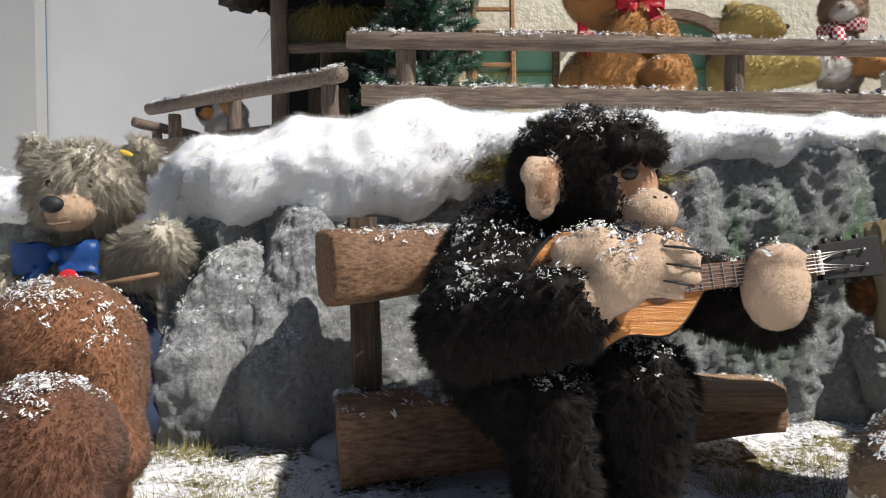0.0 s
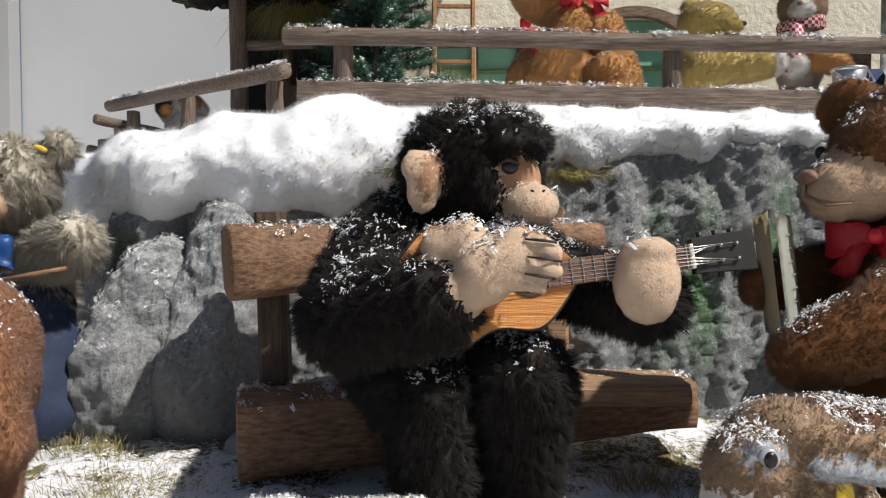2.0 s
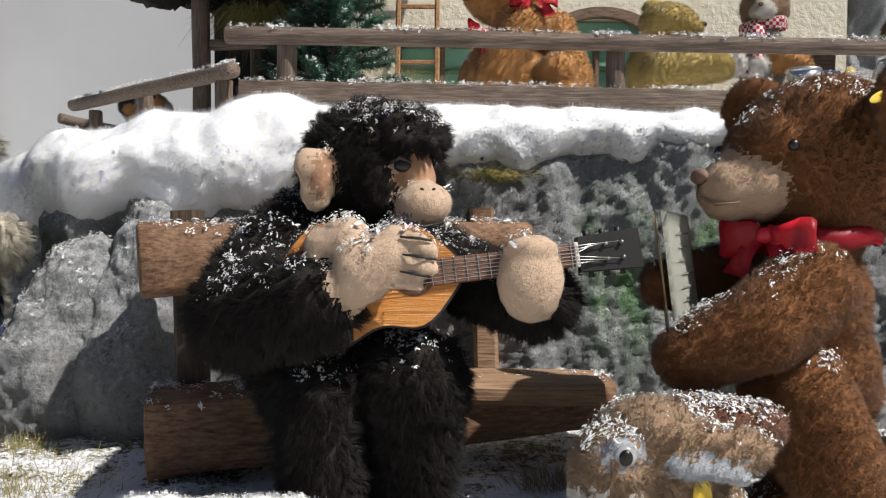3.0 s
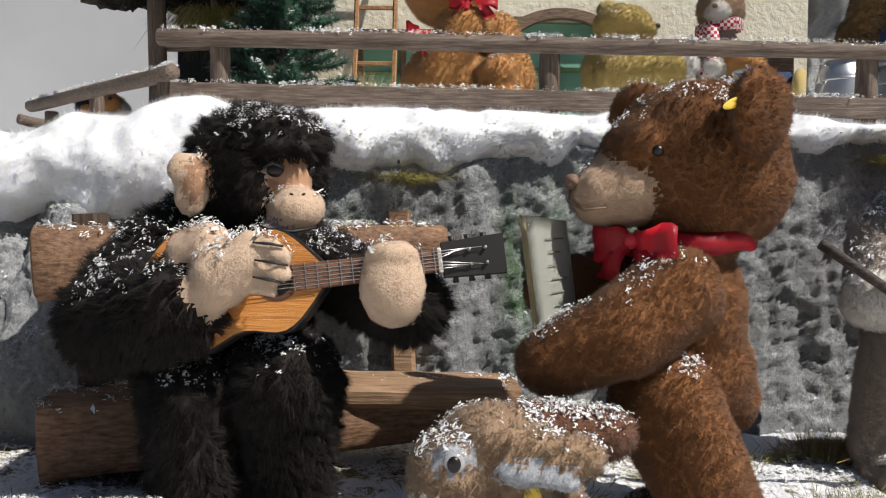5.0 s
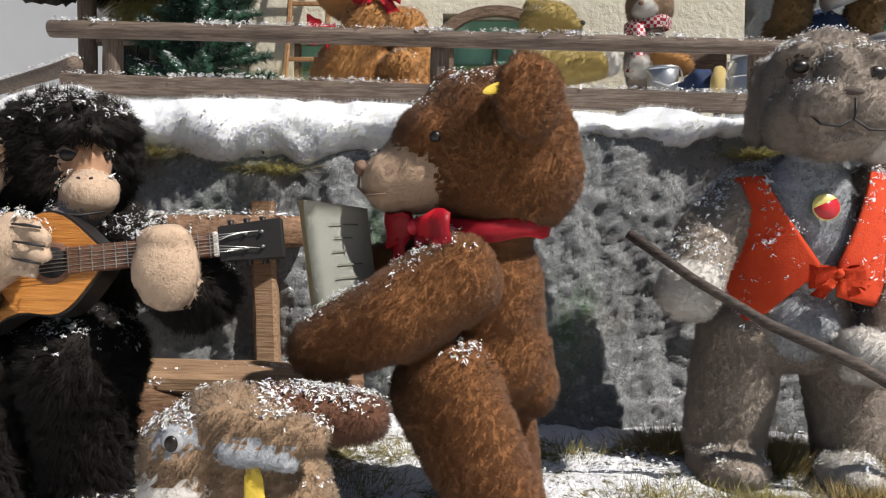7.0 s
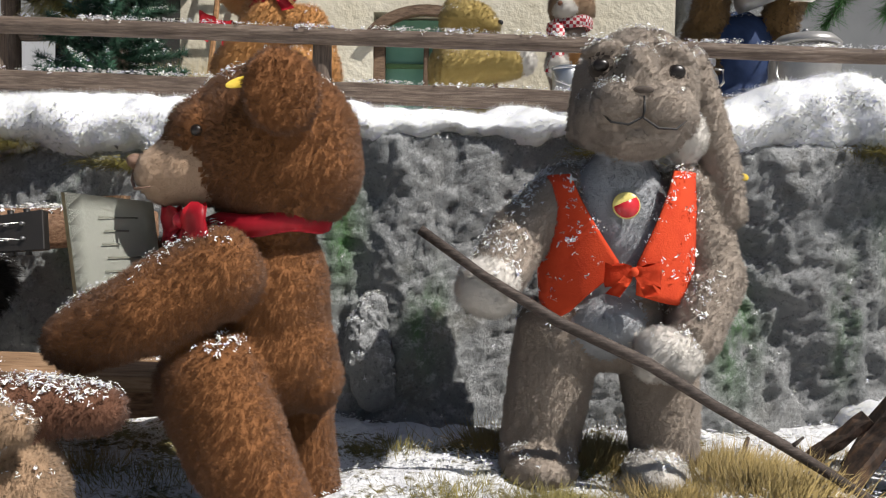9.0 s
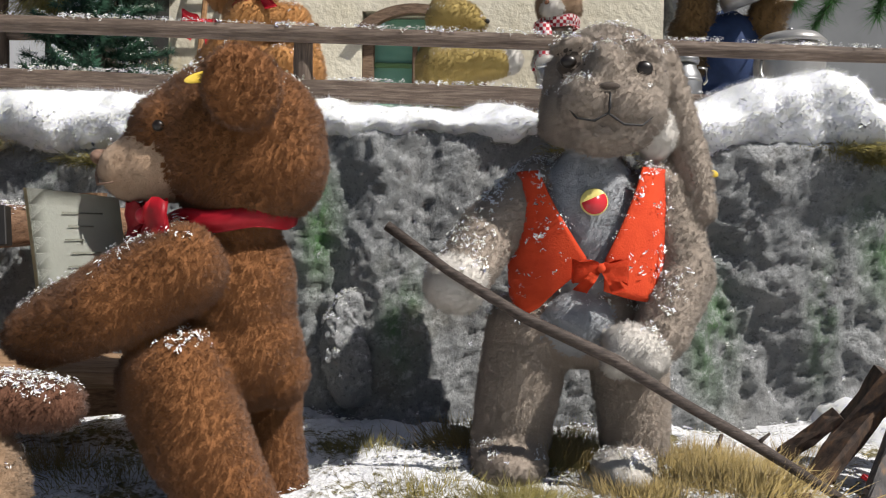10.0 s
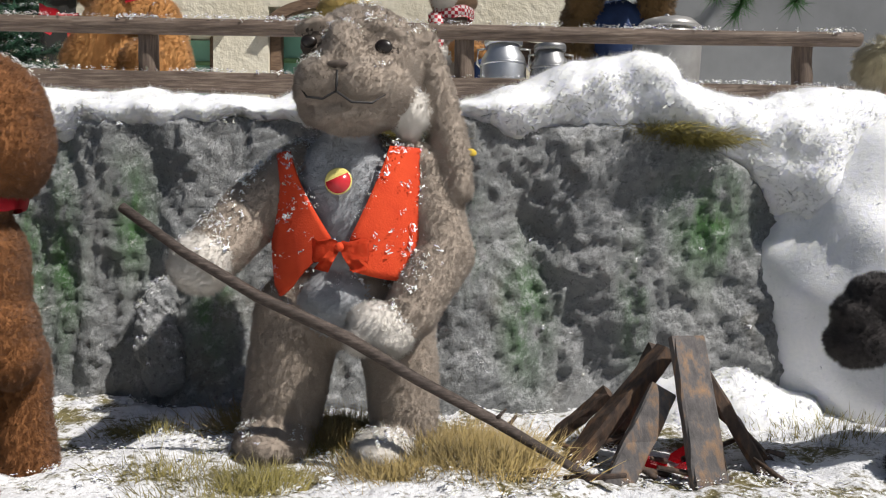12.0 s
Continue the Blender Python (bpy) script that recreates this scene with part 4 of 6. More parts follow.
# ---- conifers ----
def conifer(at, height, radius, count, mat, label, seed, snow=0.0):
    rng = np.random.default_rng(seed)
    tree = thing("fir_tree", at, label, "tree")
    bm = tube(bmesh.new(), [V(at), V(at) + V((0, 0, height * 0.5)), V(at) + V((0, 0, height))], [0.014, 0.010, 0.003], 8)
    part("trunk", bm, BARK, tree)
    ps, ds = [], []
    for k in range(count):
        f = (k + rng.random()) / count
        z = height * (0.04 + 0.94 * f)
        ang = rng.random() * 6.283
        ln = radius * (1.05 - f * 0.85) * rng.uniform(0.75, 1.15)
        d = np.array([math.cos(ang), math.sin(ang), 0.15])
        m = max(40, int(420 * ln / radius))
        s = rng.random(m) ** 0.7
        p = np.array(at) + np.array([0, 0, z]) + s[:, None] * ln * d + np.stack([0 * s, 0 * s, 0.10 * ln * s * s * 3 - 0.05 * s], 1)
        ps.append(p), ds.append(np.tile(d, (m, 1)))
    p, d = np.concatenate(ps), np.concatenate(ds)
    bc, bt, bn = blades(rng, p, d * 0.55, 0.026, 0.0022, (0, 0, 0.15), 0.7)
    me = raw_mesh("crown", bc - np.array(at), bt, np.zeros(len(bt)), bn)
    me.materials.append(mat)
    new("crown", me).parent = tree
    if snow:
        sel = rng.random(len(p)) < snow
        q = p[sel]
        fc, ft, fn = flake_mesh(rng, q + np.array([0, 0, 0.008]), np.tile(np.array([0.0, -0.3, 0.95]), (len(q), 1)), 0.009)
        me = raw_mesh("snow_flakes", fc, ft, np.zeros(len(ft)), fn)
        me.materials.append(SNOW)
        tagged(new("snow_flakes", me), "snow crumbs caught in the fir needles", "artificial snow", "", "stuff")
    return tree


conifer((-0.045, 1.80, 0.56), 0.72, 0.175, 190, NEEDLE, "dark green artificial fir tree dusted with snow", 3, 0.05)
branch = thing("pine_branch", (2.2, 2.8, 1.5), "green pine branches hanging against the grey wall", "branch")
rng = np.random.default_rng(9)
ps, ds = [], []
for k, (p0, p1) in enumerate((((2.28, 3.11, 1.36), (2.25, 2.7, 1.42)), ((2.3, 2.7, 1.40), (2.10, 2.68, 1.08)), ((2.4, 2.7, 1.40), (2.30, 2.65, 1.11)), ((2.0, 2.75, 1.40), (2.04, 2.7, 1.16)), ((1.7, 2.75, 1.45), (1.82, 2.7, 1.16)))):
    part("twig", tube(bmesh.new(), [V(p0), V(p0).lerp(V(p1), 0.5) + V((0.02, 0, 0.02)), V(p1)], [0.006, 0.005, 0.002], 8), BARK, branch)
    s = rng.random(900)
    ps.append(np.array(p0) + s[:, None] * (np.array(p1) - np.array(p0))), ds.append(np.tile(np.array(p1) - np.array(p0), (900, 1)) * 1.6)
bc, bt, bn = blades(rng, np.concatenate(ps), np.concatenate(ds), 0.075, 0.003, (0, 0, 0), 0.45)
me = raw_mesh("needles", bc - np.array((2.2, 2.8, 1.5)), bt, np.zeros(len(bt)), bn)
me.materials.append(NEEDLE_BRIGHT)
new("needles", me).parent = branch

# the rock pillar beside the house
bm = bmesh.new()
bmesh.ops.create_cube(bm, size=1, matrix=Matrix.Translation((1.60, 2.42, 1.02)) @ Matrix.Diagonal((0.29, 0.25, 0.96, 1)))
bmesh.ops.subdivide_edges(bm, edges=bm.edges, cuts=24, use_grid_fill=True)
for v in bm.verts:
    o = noise.noise_vector(v.co * 9) * 0.05 + noise.noise_vector(v.co * 30) * 0.014
    v.co += V((o.x, o.y, 0))
tagged(part("rock_pillar", bm, ROCK, None, "rough grey rock pillar beside the plastered house", True, (1.60, 2.42, 0.55)), "", "rock", "", "structure")

# ---- the stuffed toys ----
PILE = (850000, 0.0064, 0.0007, (0, 0, -0.2), 0.34)
SHORT = (900000, 0.0032, 0.0005, (0, 0, -0.3), 0.4)
LONG = (480000, 0.018, 0.0009, (0, 0, -0.7), 0.35)
FAR = (280000, 0.010, 0.0012, (0, 0, -0.4), 0.3)

K, T, F, G = FUR_BLACK, FUR_TAN, FUR_FACE, FUR_GREYLIP


def sway(q):
    """The monkey leans a little towards the bench end with head, paws and guitar."""
    f = min(max((q[0] - 0.02) / 0.10, 0), 1) * min(max((q[2] - 0.22) / 0.05, 0), 1)
    return V(q) + V((-0.018 * f, 0, 0.008 * f if q[2] < 0.335 else 0.002 * f))


def swayed(prims):
    return [(f[0], sway(f[1]), f[2] if f[0] == "E" else sway(f[2]), f[3], f[4]) for f in prims]


def swayed_bits(bits):
    return [(h[0], sway(h[1]) if h[0] == "B" else [sway(q) for q in h[1]], *h[2:]) for h in bits]


toy("toy_monkey", swayed([
    E((0.165, 0.800, 0.412), (0.074, 0.070, 0.066), K), E((0.205, 0.775, 0.447), (0.040, 0.048, 0.022), K, (0, 15, -30)),
    E((0.10, 0.835, 0.255), (0.105, 0.085, 0.135), K), E((0.13, 0.83, 0.345), (0.07, 0.06, 0.05), K),
    C((0.070, 0.785, 0.315), (0.030, 0.725, 0.262), 0.055, 0.052, K), C((0.030, 0.725, 0.262), (0.128, 0.672, 0.272), 0.052, 0.042, K),
    C((0.195, 0.835, 0.315), (0.275, 0.80, 0.285), 0.042, 0.036, K), C((0.275, 0.80, 0.285), (0.335, 0.715, 0.270), 0.036, 0.036, K),
    C((0.085, 0.775, 0.18), (0.105, 0.715, 0.185), 0.052, 0.042, K), C((0.105, 0.712, 0.185), (0.112, 0.698, 0.045), 0.039, 0.037, K),
    C((0.17, 0.80, 0.195), (0.194, 0.728, 0.194), 0.056, 0.054, K), C((0.194, 0.732, 0.185), (0.190, 0.752, 0.045), 0.050, 0.038, K),
    E((0.10, 0.69, 0.045), (0.045, 0.05, 0.025), K), E((0.215, 0.70, 0.045), (0.045, 0.055, 0.025), K),
    # ear: the darker F centre paints the shade of a hollow dish
    E((0.118, 0.738, 0.392), (0.019, 0.010, 0.034), T, (0, 10, 15)), E((0.110, 0.734, 0.408), (0.018, 0.009, 0.018), T, (0, 0, 15)), E((0.123, 0.729, 0.398), (0.010, 0.006, 0.020), F, (0, 10, 15)),
    E((0.208, 0.752, 0.398), (0.028, 0.024, 0.030), F, (0, 0, -35)), E((0.221, 0.735, 0.366), (0.031, 0.027, 0.024), T, (0, -18, -40)), E((0.190, 0.742, 0.402), (0.016, 0.010, 0.014), T, (0, 0, -20)), E((0.205, 0.745, 0.432), (0.038, 0.024, 0.012), K, (0, 5, -35)), E((0.178, 0.735, 0.385), (0.016, 0.012, 0.030), K),
    E((0.203, 0.738, 0.344), (0.028, 0.027, 0.013), G, (0, -15, -40)),
    C((0.128, 0.668, 0.268), (0.172, 0.652, 0.298), 0.024, 0.026, T), C((0.172, 0.652, 0.304), (0.198, 0.644, 0.318), 0.028, 0.020, T),
    C((0.198, 0.640, 0.340), (0.224, 0.632, 0.337), 0.0088, 0.0065, T), C((0.204, 0.638, 0.325), (0.233, 0.630, 0.321), 0.0088, 0.0065, T), C((0.203, 0.638, 0.310), (0.232, 0.630, 0.305), 0.0088, 0.0065, T),
    C((0.196, 0.640, 0.296), (0.222, 0.634, 0.290), 0.008, 0.006, T), C((0.135, 0.672, 0.322), (0.158, 0.662, 0.332), 0.020, 0.018, T),
    E((0.322, 0.672, 0.293), (0.031, 0.024, 0.039), T), E((0.322, 0.668, 0.322), (0.026, 0.018, 0.014), T)]),
    swayed_bits([("B", (0.202, 0.7290, 0.4070), (0.0085, 0.0038, 0.0068), EYE_GLASS, (0, 0, 0)), ("B", (0.234, 0.745, 0.4075), (0.004, 0.004, 0.005), EYE_GLASS, (0, 0, 0)),
     ("B", (0.222, 0.711, 0.383), (0.0022, 0.002, 0.0013), STITCH_SHADE, (0, 25, 0)), ("B", (0.233, 0.713, 0.383), (0.0022, 0.002, 0.0013), STITCH_SHADE, (0, -25, 0)),
     ("T", [V((0.186, 0.716, 0.354)), V((0.203, 0.707, 0.348)), V((0.225, 0.708, 0.347)), V((0.243, 0.721, 0.351))], [0.001, 0.0016, 0.0016, 0.001], STITCH_SHADE, 0),
     # dark stitch lines that also paint the shade between the fingers
     ("T", [V((0.206, 0.6285, 0.3325)), V((0.222, 0.6245, 0.3315)), V((0.233, 0.6255, 0.3295))], [0.0008, 0.0014, 0.001], STITCH_SHADE, 0), ("T", [V((0.208, 0.6270, 0.3175)), V((0.224, 0.6225, 0.3160)), V((0.237, 0.6245, 0.3135))], [0.0008, 0.0014, 0.001], STITCH_SHADE, 0), ("T", [V((0.206, 0.6285, 0.3030)), V((0.220, 0.6250, 0.3010)), V((0.232, 0.6265, 0.2985))], [0.0008, 0.0014, 0.001], STITCH_SHADE, 0),
     ("T", [V((0.190, 0.731, 0.4095)), V((0.200, 0.7262, 0.4145)), V((0.211, 0.7285, 0.4095))], [0.0012, 0.0022, 0.0012], FUR_TAUPE_SHADE, 0)]),
    [K, T, F, G], [(700000, 0.0135, 0.0008, (0, 0, -0.55), 0.3), (900000, 0.0023, 0.0005, (0, 0, -0.2), 0.4), (900000, 0.0020, 0.0005, (0, 0, -0.2), 0.4), (500000, 0.003, 0.0006, (0, 0, -0.2), 0.4)],
    "black plush monkey with tan paws playing guitar on the bench", "plush monkey", (0.13, 0.78, 0.04), voxel=0.0042, soft=3, seed=11, flakes=2300, flake_low=0.3)

B, Z = FUR_BROWN, FUR_BROWN_MUZZLE


def carry(prims, eye, s):
    """The same forms moved away from a point and grown to match."""
    return [(f[0], eye + (f[1] - eye) * s, f[2] * s if f[0] == "E" else eye + (f[2] - eye) * s, f[3], f[4] if f[0] == "E" else (f[4][0] * s, f[4][1] * s)) for f in prims]


def carry_bits(bits, eye, s):
    return [(h[0], eye + (V(h[1]) - eye) * s if h[0] == "B" else [eye + (q - eye) * s for q in h[1]], tuple(q * s for q in h[2]), h[3], h[4]) for h in bits]


RABBIT_EYE, RABBIT_GROW = V((0.805 - 0.004 / 0.035, 0.0, 0.345)), 1.035


toy("teddy_bear", [
    E((0.606, 0.750, 0.420), (0.086, 0.078, 0.080), B), E((0.624, 0.748, 0.396), (0.072, 0.070, 0.062), B), E((0.530, 0.737, 0.395), (0.042, 0.045, 0.040), Z, (0, 10, 5)), E((0.506, 0.732, 0.387), (0.031, 0.036, 0.030), Z), E((0.545, 0.735, 0.430), (0.040, 0.050, 0.034), B, (0, -30, 0)),
    E((0.634, 0.664, 0.460), (0.037, 0.015, 0.038), B, (0, 0, 34)), C((0.622, 0.690, 0.448), (0.634, 0.668, 0.462), 0.020, 0.020, B), E((0.566, 0.818, 0.478), (0.034, 0.015, 0.036), B, (0, 0, -20)),
    E((0.600, 0.765, 0.262), (0.061, 0.060, 0.088), B), E((0.606, 0.765, 0.205), (0.064, 0.062, 0.062), B), E((0.650, 0.765, 0.178), (0.026, 0.034, 0.030), B), E((0.600, 0.755, 0.338), (0.048, 0.048, 0.034), B),
    C((0.568, 0.692, 0.292), (0.512, 0.668, 0.258), 0.043, 0.040, B), C((0.512, 0.668, 0.258), (0.449, 0.672, 0.231), 0.040, 0.030, B),
    C((0.560, 0.820, 0.300), (0.462, 0.790, 0.288), 0.036, 0.026, B),
    C((0.562, 0.702, 0.186), (0.590, 0.690, 0.130), 0.051, 0.046, B), C((0.590, 0.690, 0.130), (0.630, 0.695, 0.045), 0.045, 0.040, B), C((0.615, 0.808, 0.170), (0.632, 0.812, 0.045), 0.042, 0.036, B),
    E((0.606, 0.682, 0.040), (0.052, 0.038, 0.024), B), E((0.600, 0.812, 0.040), (0.050, 0.036, 0.024), B)],
    [("B", (0.476, 0.728, 0.399), (0.008, 0.015, 0.008), NOSE_BROWN, (0, 0, 0)), ("B", (0.549, 0.6875, 0.426), (0.0055, 0.004, 0.0055), EYE_GLASS, (0, 0, 0)), ("B", (0.514, 0.778, 0.428), (0.006, 0.006, 0.007), EYE_GLASS, (0, 0, 0)),
     ("T", [V((0.474, 0.726, 0.392)), V((0.473, 0.725, 0.380)), V((0.484, 0.706, 0.371)), V((0.503, 0.696, 0.373))], [0.001, 0.0015, 0.0015, 0.0008], NOSE_BROWN, 0),
     ("B", (0.604, 0.646, 0.464), (0.016, 0.0014, 0.0045), YELLOW_TAG, (0, -20, 25))],
    [B, Z], [(1250000, 0.0060, 0.0006, (0, 0, -0.16), 0.36), SHORT], "brown jointed plush teddy bear reading from a song sheet", "teddy bear", (0.60, 0.77, 0.03), voxel=0.005, soft=3, seed=12, flakes=620, flake_low=0.6)

R, W, H = FUR_GREY, FUR_WHITE, FUR_BLUED_GREY
toy("toy_rabbit", carry([
    E((0.992, 0.855, 0.500), (0.068, 0.066, 0.070), R), E((0.985, 0.825, 0.470), (0.066, 0.055, 0.048), R), E((0.960, 0.782, 0.472), (0.030, 0.026, 0.026), R), E((0.997, 0.782, 0.468), (0.032, 0.026, 0.026), R), E((0.977, 0.790, 0.500), (0.020, 0.022, 0.036), R),
    # dark patches round the eyes: shade of the sockets painted as fur
    E((0.982, 0.800, 0.438), (0.040, 0.034, 0.018), R), E((0.940, 0.806, 0.516), (0.015, 0.008, 0.010), FUR_TAUPE_SHADE, (0, -20, -20)), E((1.020, 0.805, 0.509), (0.018, 0.009, 0.012), FUR_TAUPE_SHADE, (0, 20, 20)), E((0.940, 0.812, 0.536), (0.022, 0.016, 0.007), R, (0, -12, -20)), E((1.022, 0.810, 0.532), (0.024, 0.016, 0.007), R, (0, 14, 20)), E((1.046, 0.838, 0.446), (0.020, 0.025, 0.030), W), E((0.940, 0.838, 0.462), (0.020, 0.03, 0.030), R),
    C((1.058, 0.862, 0.535), (1.088, 0.858, 0.430), 0.016, 0.022, R), C((1.088, 0.858, 0.430), (1.103, 0.845, 0.362), 0.022, 0.015, R), C((0.940, 0.890, 0.530), (0.936, 0.895, 0.46), 0.014, 0.016, R),
    # chest and belly: their bluish shade is put into the colour of H
    E((0.980, 0.880, 0.330), (0.076, 0.056, 0.105), R), E((0.975, 0.848, 0.340), (0.058, 0.040, 0.098), H), E((0.972, 0.872, 0.235), (0.075, 0.058, 0.058), R), E((0.965, 0.840, 0.235), (0.045, 0.036, 0.040), H),
    C((0.918, 0.870, 0.378), (0.862, 0.848, 0.330), 0.038, 0.036, R), C((0.862, 0.848, 0.330), (0.834, 0.808, 0.288), 0.035, 0.031, R), E((0.825, 0.792, 0.278), (0.034, 0.031, 0.033), W),
    C((1.058, 0.868, 0.385), (1.085, 0.850, 0.290), 0.034, 0.036, R), C((1.085, 0.850, 0.290), (1.050, 0.805, 0.225), 0.036, 0.028, R), E((1.020, 0.790, 0.208), (0.038, 0.028, 0.028), W, (0, 20, 0)), E((1.000, 0.782, 0.198), (0.020, 0.020, 0.018), W),
    C((0.912, 0.872, 0.215), (0.895, 0.872, 0.095), 0.050, 0.046, R), C((1.030, 0.875, 0.215), (1.040, 0.868, 0.090), 0.046, 0.040, R), E((1.020, 0.822, 0.068), (0.036, 0.045, 0.025), W), E((0.89, 0.845, 0.070), (0.045, 0.05, 0.03), R)], RABBIT_EYE, RABBIT_GROW),
    carry_bits([("B", (0.940, 0.7975, 0.517), (0.009, 0.005, 0.007), EYE_GLASS, (0, 0, 0)), ("B", (1.020, 0.7960, 0.511), (0.010, 0.005, 0.008), EYE_GLASS, (0, 0, 0)),
     ("B", (0.977, 0.7605, 0.485), (0.011, 0.004, 0.004), FUR_TAUPE_SHADE, (0, 0, 0)),
     ("T", [V((0.977, 0.757, 0.478)), V((0.977, 0.755, 0.464)), V((0.976, 0.757, 0.456))], [0.001, 0.0016, 0.001], STITCH_SHADE, 0),
     ("T", [V((0.934, 0.772, 0.466)), V((0.945, 0.762, 0.452)), V((0.962, 0.757, 0.449)), V((0.976, 0.758, 0.457)), V((0.992, 0.757, 0.446)), V((1.012, 0.762, 0.446)), V((1.025, 0.772, 0.456))], [0.0006, 0.0012, 0.0013, 0.0014, 0.0013, 0.0012, 0.0006], STITCH_SHADE, 0),
     ("B", (1.116, 0.85, 0.405), (0.006, 0.0015, 0.004), YELLOW_TAG, (0, 20, 0))], RABBIT_EYE, RABBIT_GROW),
    [R, W, H, FUR_TAUPE_SHADE], [(1150000, 0.0052, 0.0006, (0, 0, -0.16), 0.36), (700000, 0.0062, 0.0006, (0, 0, -0.2), 0.35), (900000, 0.0046, 0.0006, (0, 0, -0.3), 0.35), None],
    "taupe plush lop-eared rabbit holding a stick over the campfire", "plush rabbit", (0.98, 0.86, 0.05), voxel=0.0048, soft=4, seed=13, flakes=1300, flake_low=0.3)

S = FUR_HARE
toy("toy_hare", [
    E((0.395, 0.585, 0.172), (0.052, 0.040, 0.040), S, (0, 12, 0)), E((0.358, 0.572, 0.162), (0.034, 0.034, 0.032), S), E((0.355, 0.570, 0.135), (0.032, 0.034, 0.026), W), E((0.405, 0.565, 0.145), (0.03, 0.02, 0.03), S), C((0.42, 0.60, 0.185), (0.495, 0.62, 0.178), 0.026, 0.020, FUR_RUST),
    C((0.385, 0.556, 0.194), (0.462, 0.553, 0.181), 0.012, 0.014, S), C((0.398, 0.542, 0.173), (0.446, 0.541, 0.165), 0.006, 0.008, H), E((0.360, 0.5455, 0.180), (0.015, 0.007, 0.015), H), E((0.42, 0.60, 0.10), (0.055, 0.05, 0.07), S), E((0.40, 0.60, 0.06), (0.06, 0.05, 0.04), S)],
    [("B", (0.360, 0.5405, 0.180), (0.0085, 0.004, 0.0085), EYE_PALE, (0, 0, 0)), ("B", (0.360, 0.5375, 0.180), (0.0052, 0.003, 0.0062), EYE_GLASS, (0, 0, 0)),
     ("B", (0.420, 0.545, 0.138), (0.008, 0.002, 0.030), YELLOW_TAG, (0, -4, 0))],
    [S, W, FUR_RUST, H], [PILE, SHORT, PILE, SHORT], "sandy plush hare with yellow tag crouching in the snow", "plush hare", (0.40, 0.59, 0.03), seed=14, flakes=520, flake_low=0.35)

L = FUR_MOTTLED
toy("teddy_bear", [
    E((-0.495, 1.02, 0.408), (0.074, 0.062, 0.062), L), E((-0.486, 0.965, 0.375), (0.032, 0.03, 0.026), Z), E((-0.567, 1.03, 0.455), (0.024, 0.014, 0.026), L), E((-0.418, 1.03, 0.455), (0.024, 0.014, 0.026), L),
    E((-0.49, 1.05, 0.25), (0.07, 0.06, 0.12), L), C((-0.445, 1.03, 0.31), (-0.375, 0.985, 0.325), 0.036, 0.036, L), C((-0.54, 1.03, 0.31), (-0.60, 1.0, 0.26), 0.036, 0.032, L),
    C((-0.45, 1.04, 0.17), (-0.44, 1.03, 0.07), 0.045, 0.04, L), C((-0.53, 1.04, 0.17), (-0.54, 1.03, 0.07), 0.045, 0.04, L)],
    [("B", (-0.496, 0.936, 0.384), (0.015, 0.010, 0.011), NOSE_BLACK, (0, 0, 0)), ("B", (-0.512, 0.963, 0.412), (0.006, 0.005, 0.006), EYE_GLASS, (0, 0, 0)), ("B", (-0.460, 0.967, 0.412), (0.006, 0.005, 0.006), EYE_GLASS, (0, 0, 0)),
     ("T", [V((-0.510, 0.94, 0.362)), V((-0.494, 0.934, 0.358)), V((-0.474, 0.940, 0.362))], [0.001, 0.0016, 0.001], NOSE_BROWN, 0), ("B", (-0.43, 1.005, 0.455), (0.010, 0.0012, 0.0035), YELLOW_TAG, (0, 20, 0))],
    [L, Z], [LONG, SHORT], "shaggy mottled grey-beige teddy bear in navy trousers with a blue bow", "teddy bear", (-0.49, 1.04, 0.04), seed=15, flakes=380, flake_low=0.45)

X = FUR_FOX
toy("plush_bear", [
    E((-0.40, 0.78, 0.225), (0.082, 0.075, 0.075), X, (0, 20, 0)), E((-0.36, 0.765, 0.19), (0.045, 0.06, 0.065), X), C((-0.35, 0.745, 0.22), (-0.335, 0.735, 0.13), 0.034, 0.036, X), C((-0.40, 0.78, 0.15), (-0.385, 0.77, 0.06), 0.055, 0.05, X), E((-0.47, 0.80, 0.16), (0.07, 0.07, 0.10), X)],
    [], [X], [PILE], "reddish brown plush bear seen from behind in the snow", "teddy bear", (-0.40, 0.78, 0.03), seed=16, flakes=420, flake_low=0.4, group="brown bears")
X = FUR_RUST
toy("plush_bear", [
    E((-0.33, 0.60, 0.165), (0.062, 0.06, 0.068), X, (0, 20, 0)), E((-0.36, 0.61, 0.10), (0.08, 0.07, 0.08), X), C((-0.31, 0.58, 0.15), (-0.29, 0.58, 0.08), 0.034, 0.034, X)],
    [], [X], [PILE], "dark rust plush bear bending down in the snow", "teddy bear", (-0.34, 0.60, 0.03), seed=17, flakes=260, flake_low=0.45, group="brown bears")

O = FUR_ORANGE
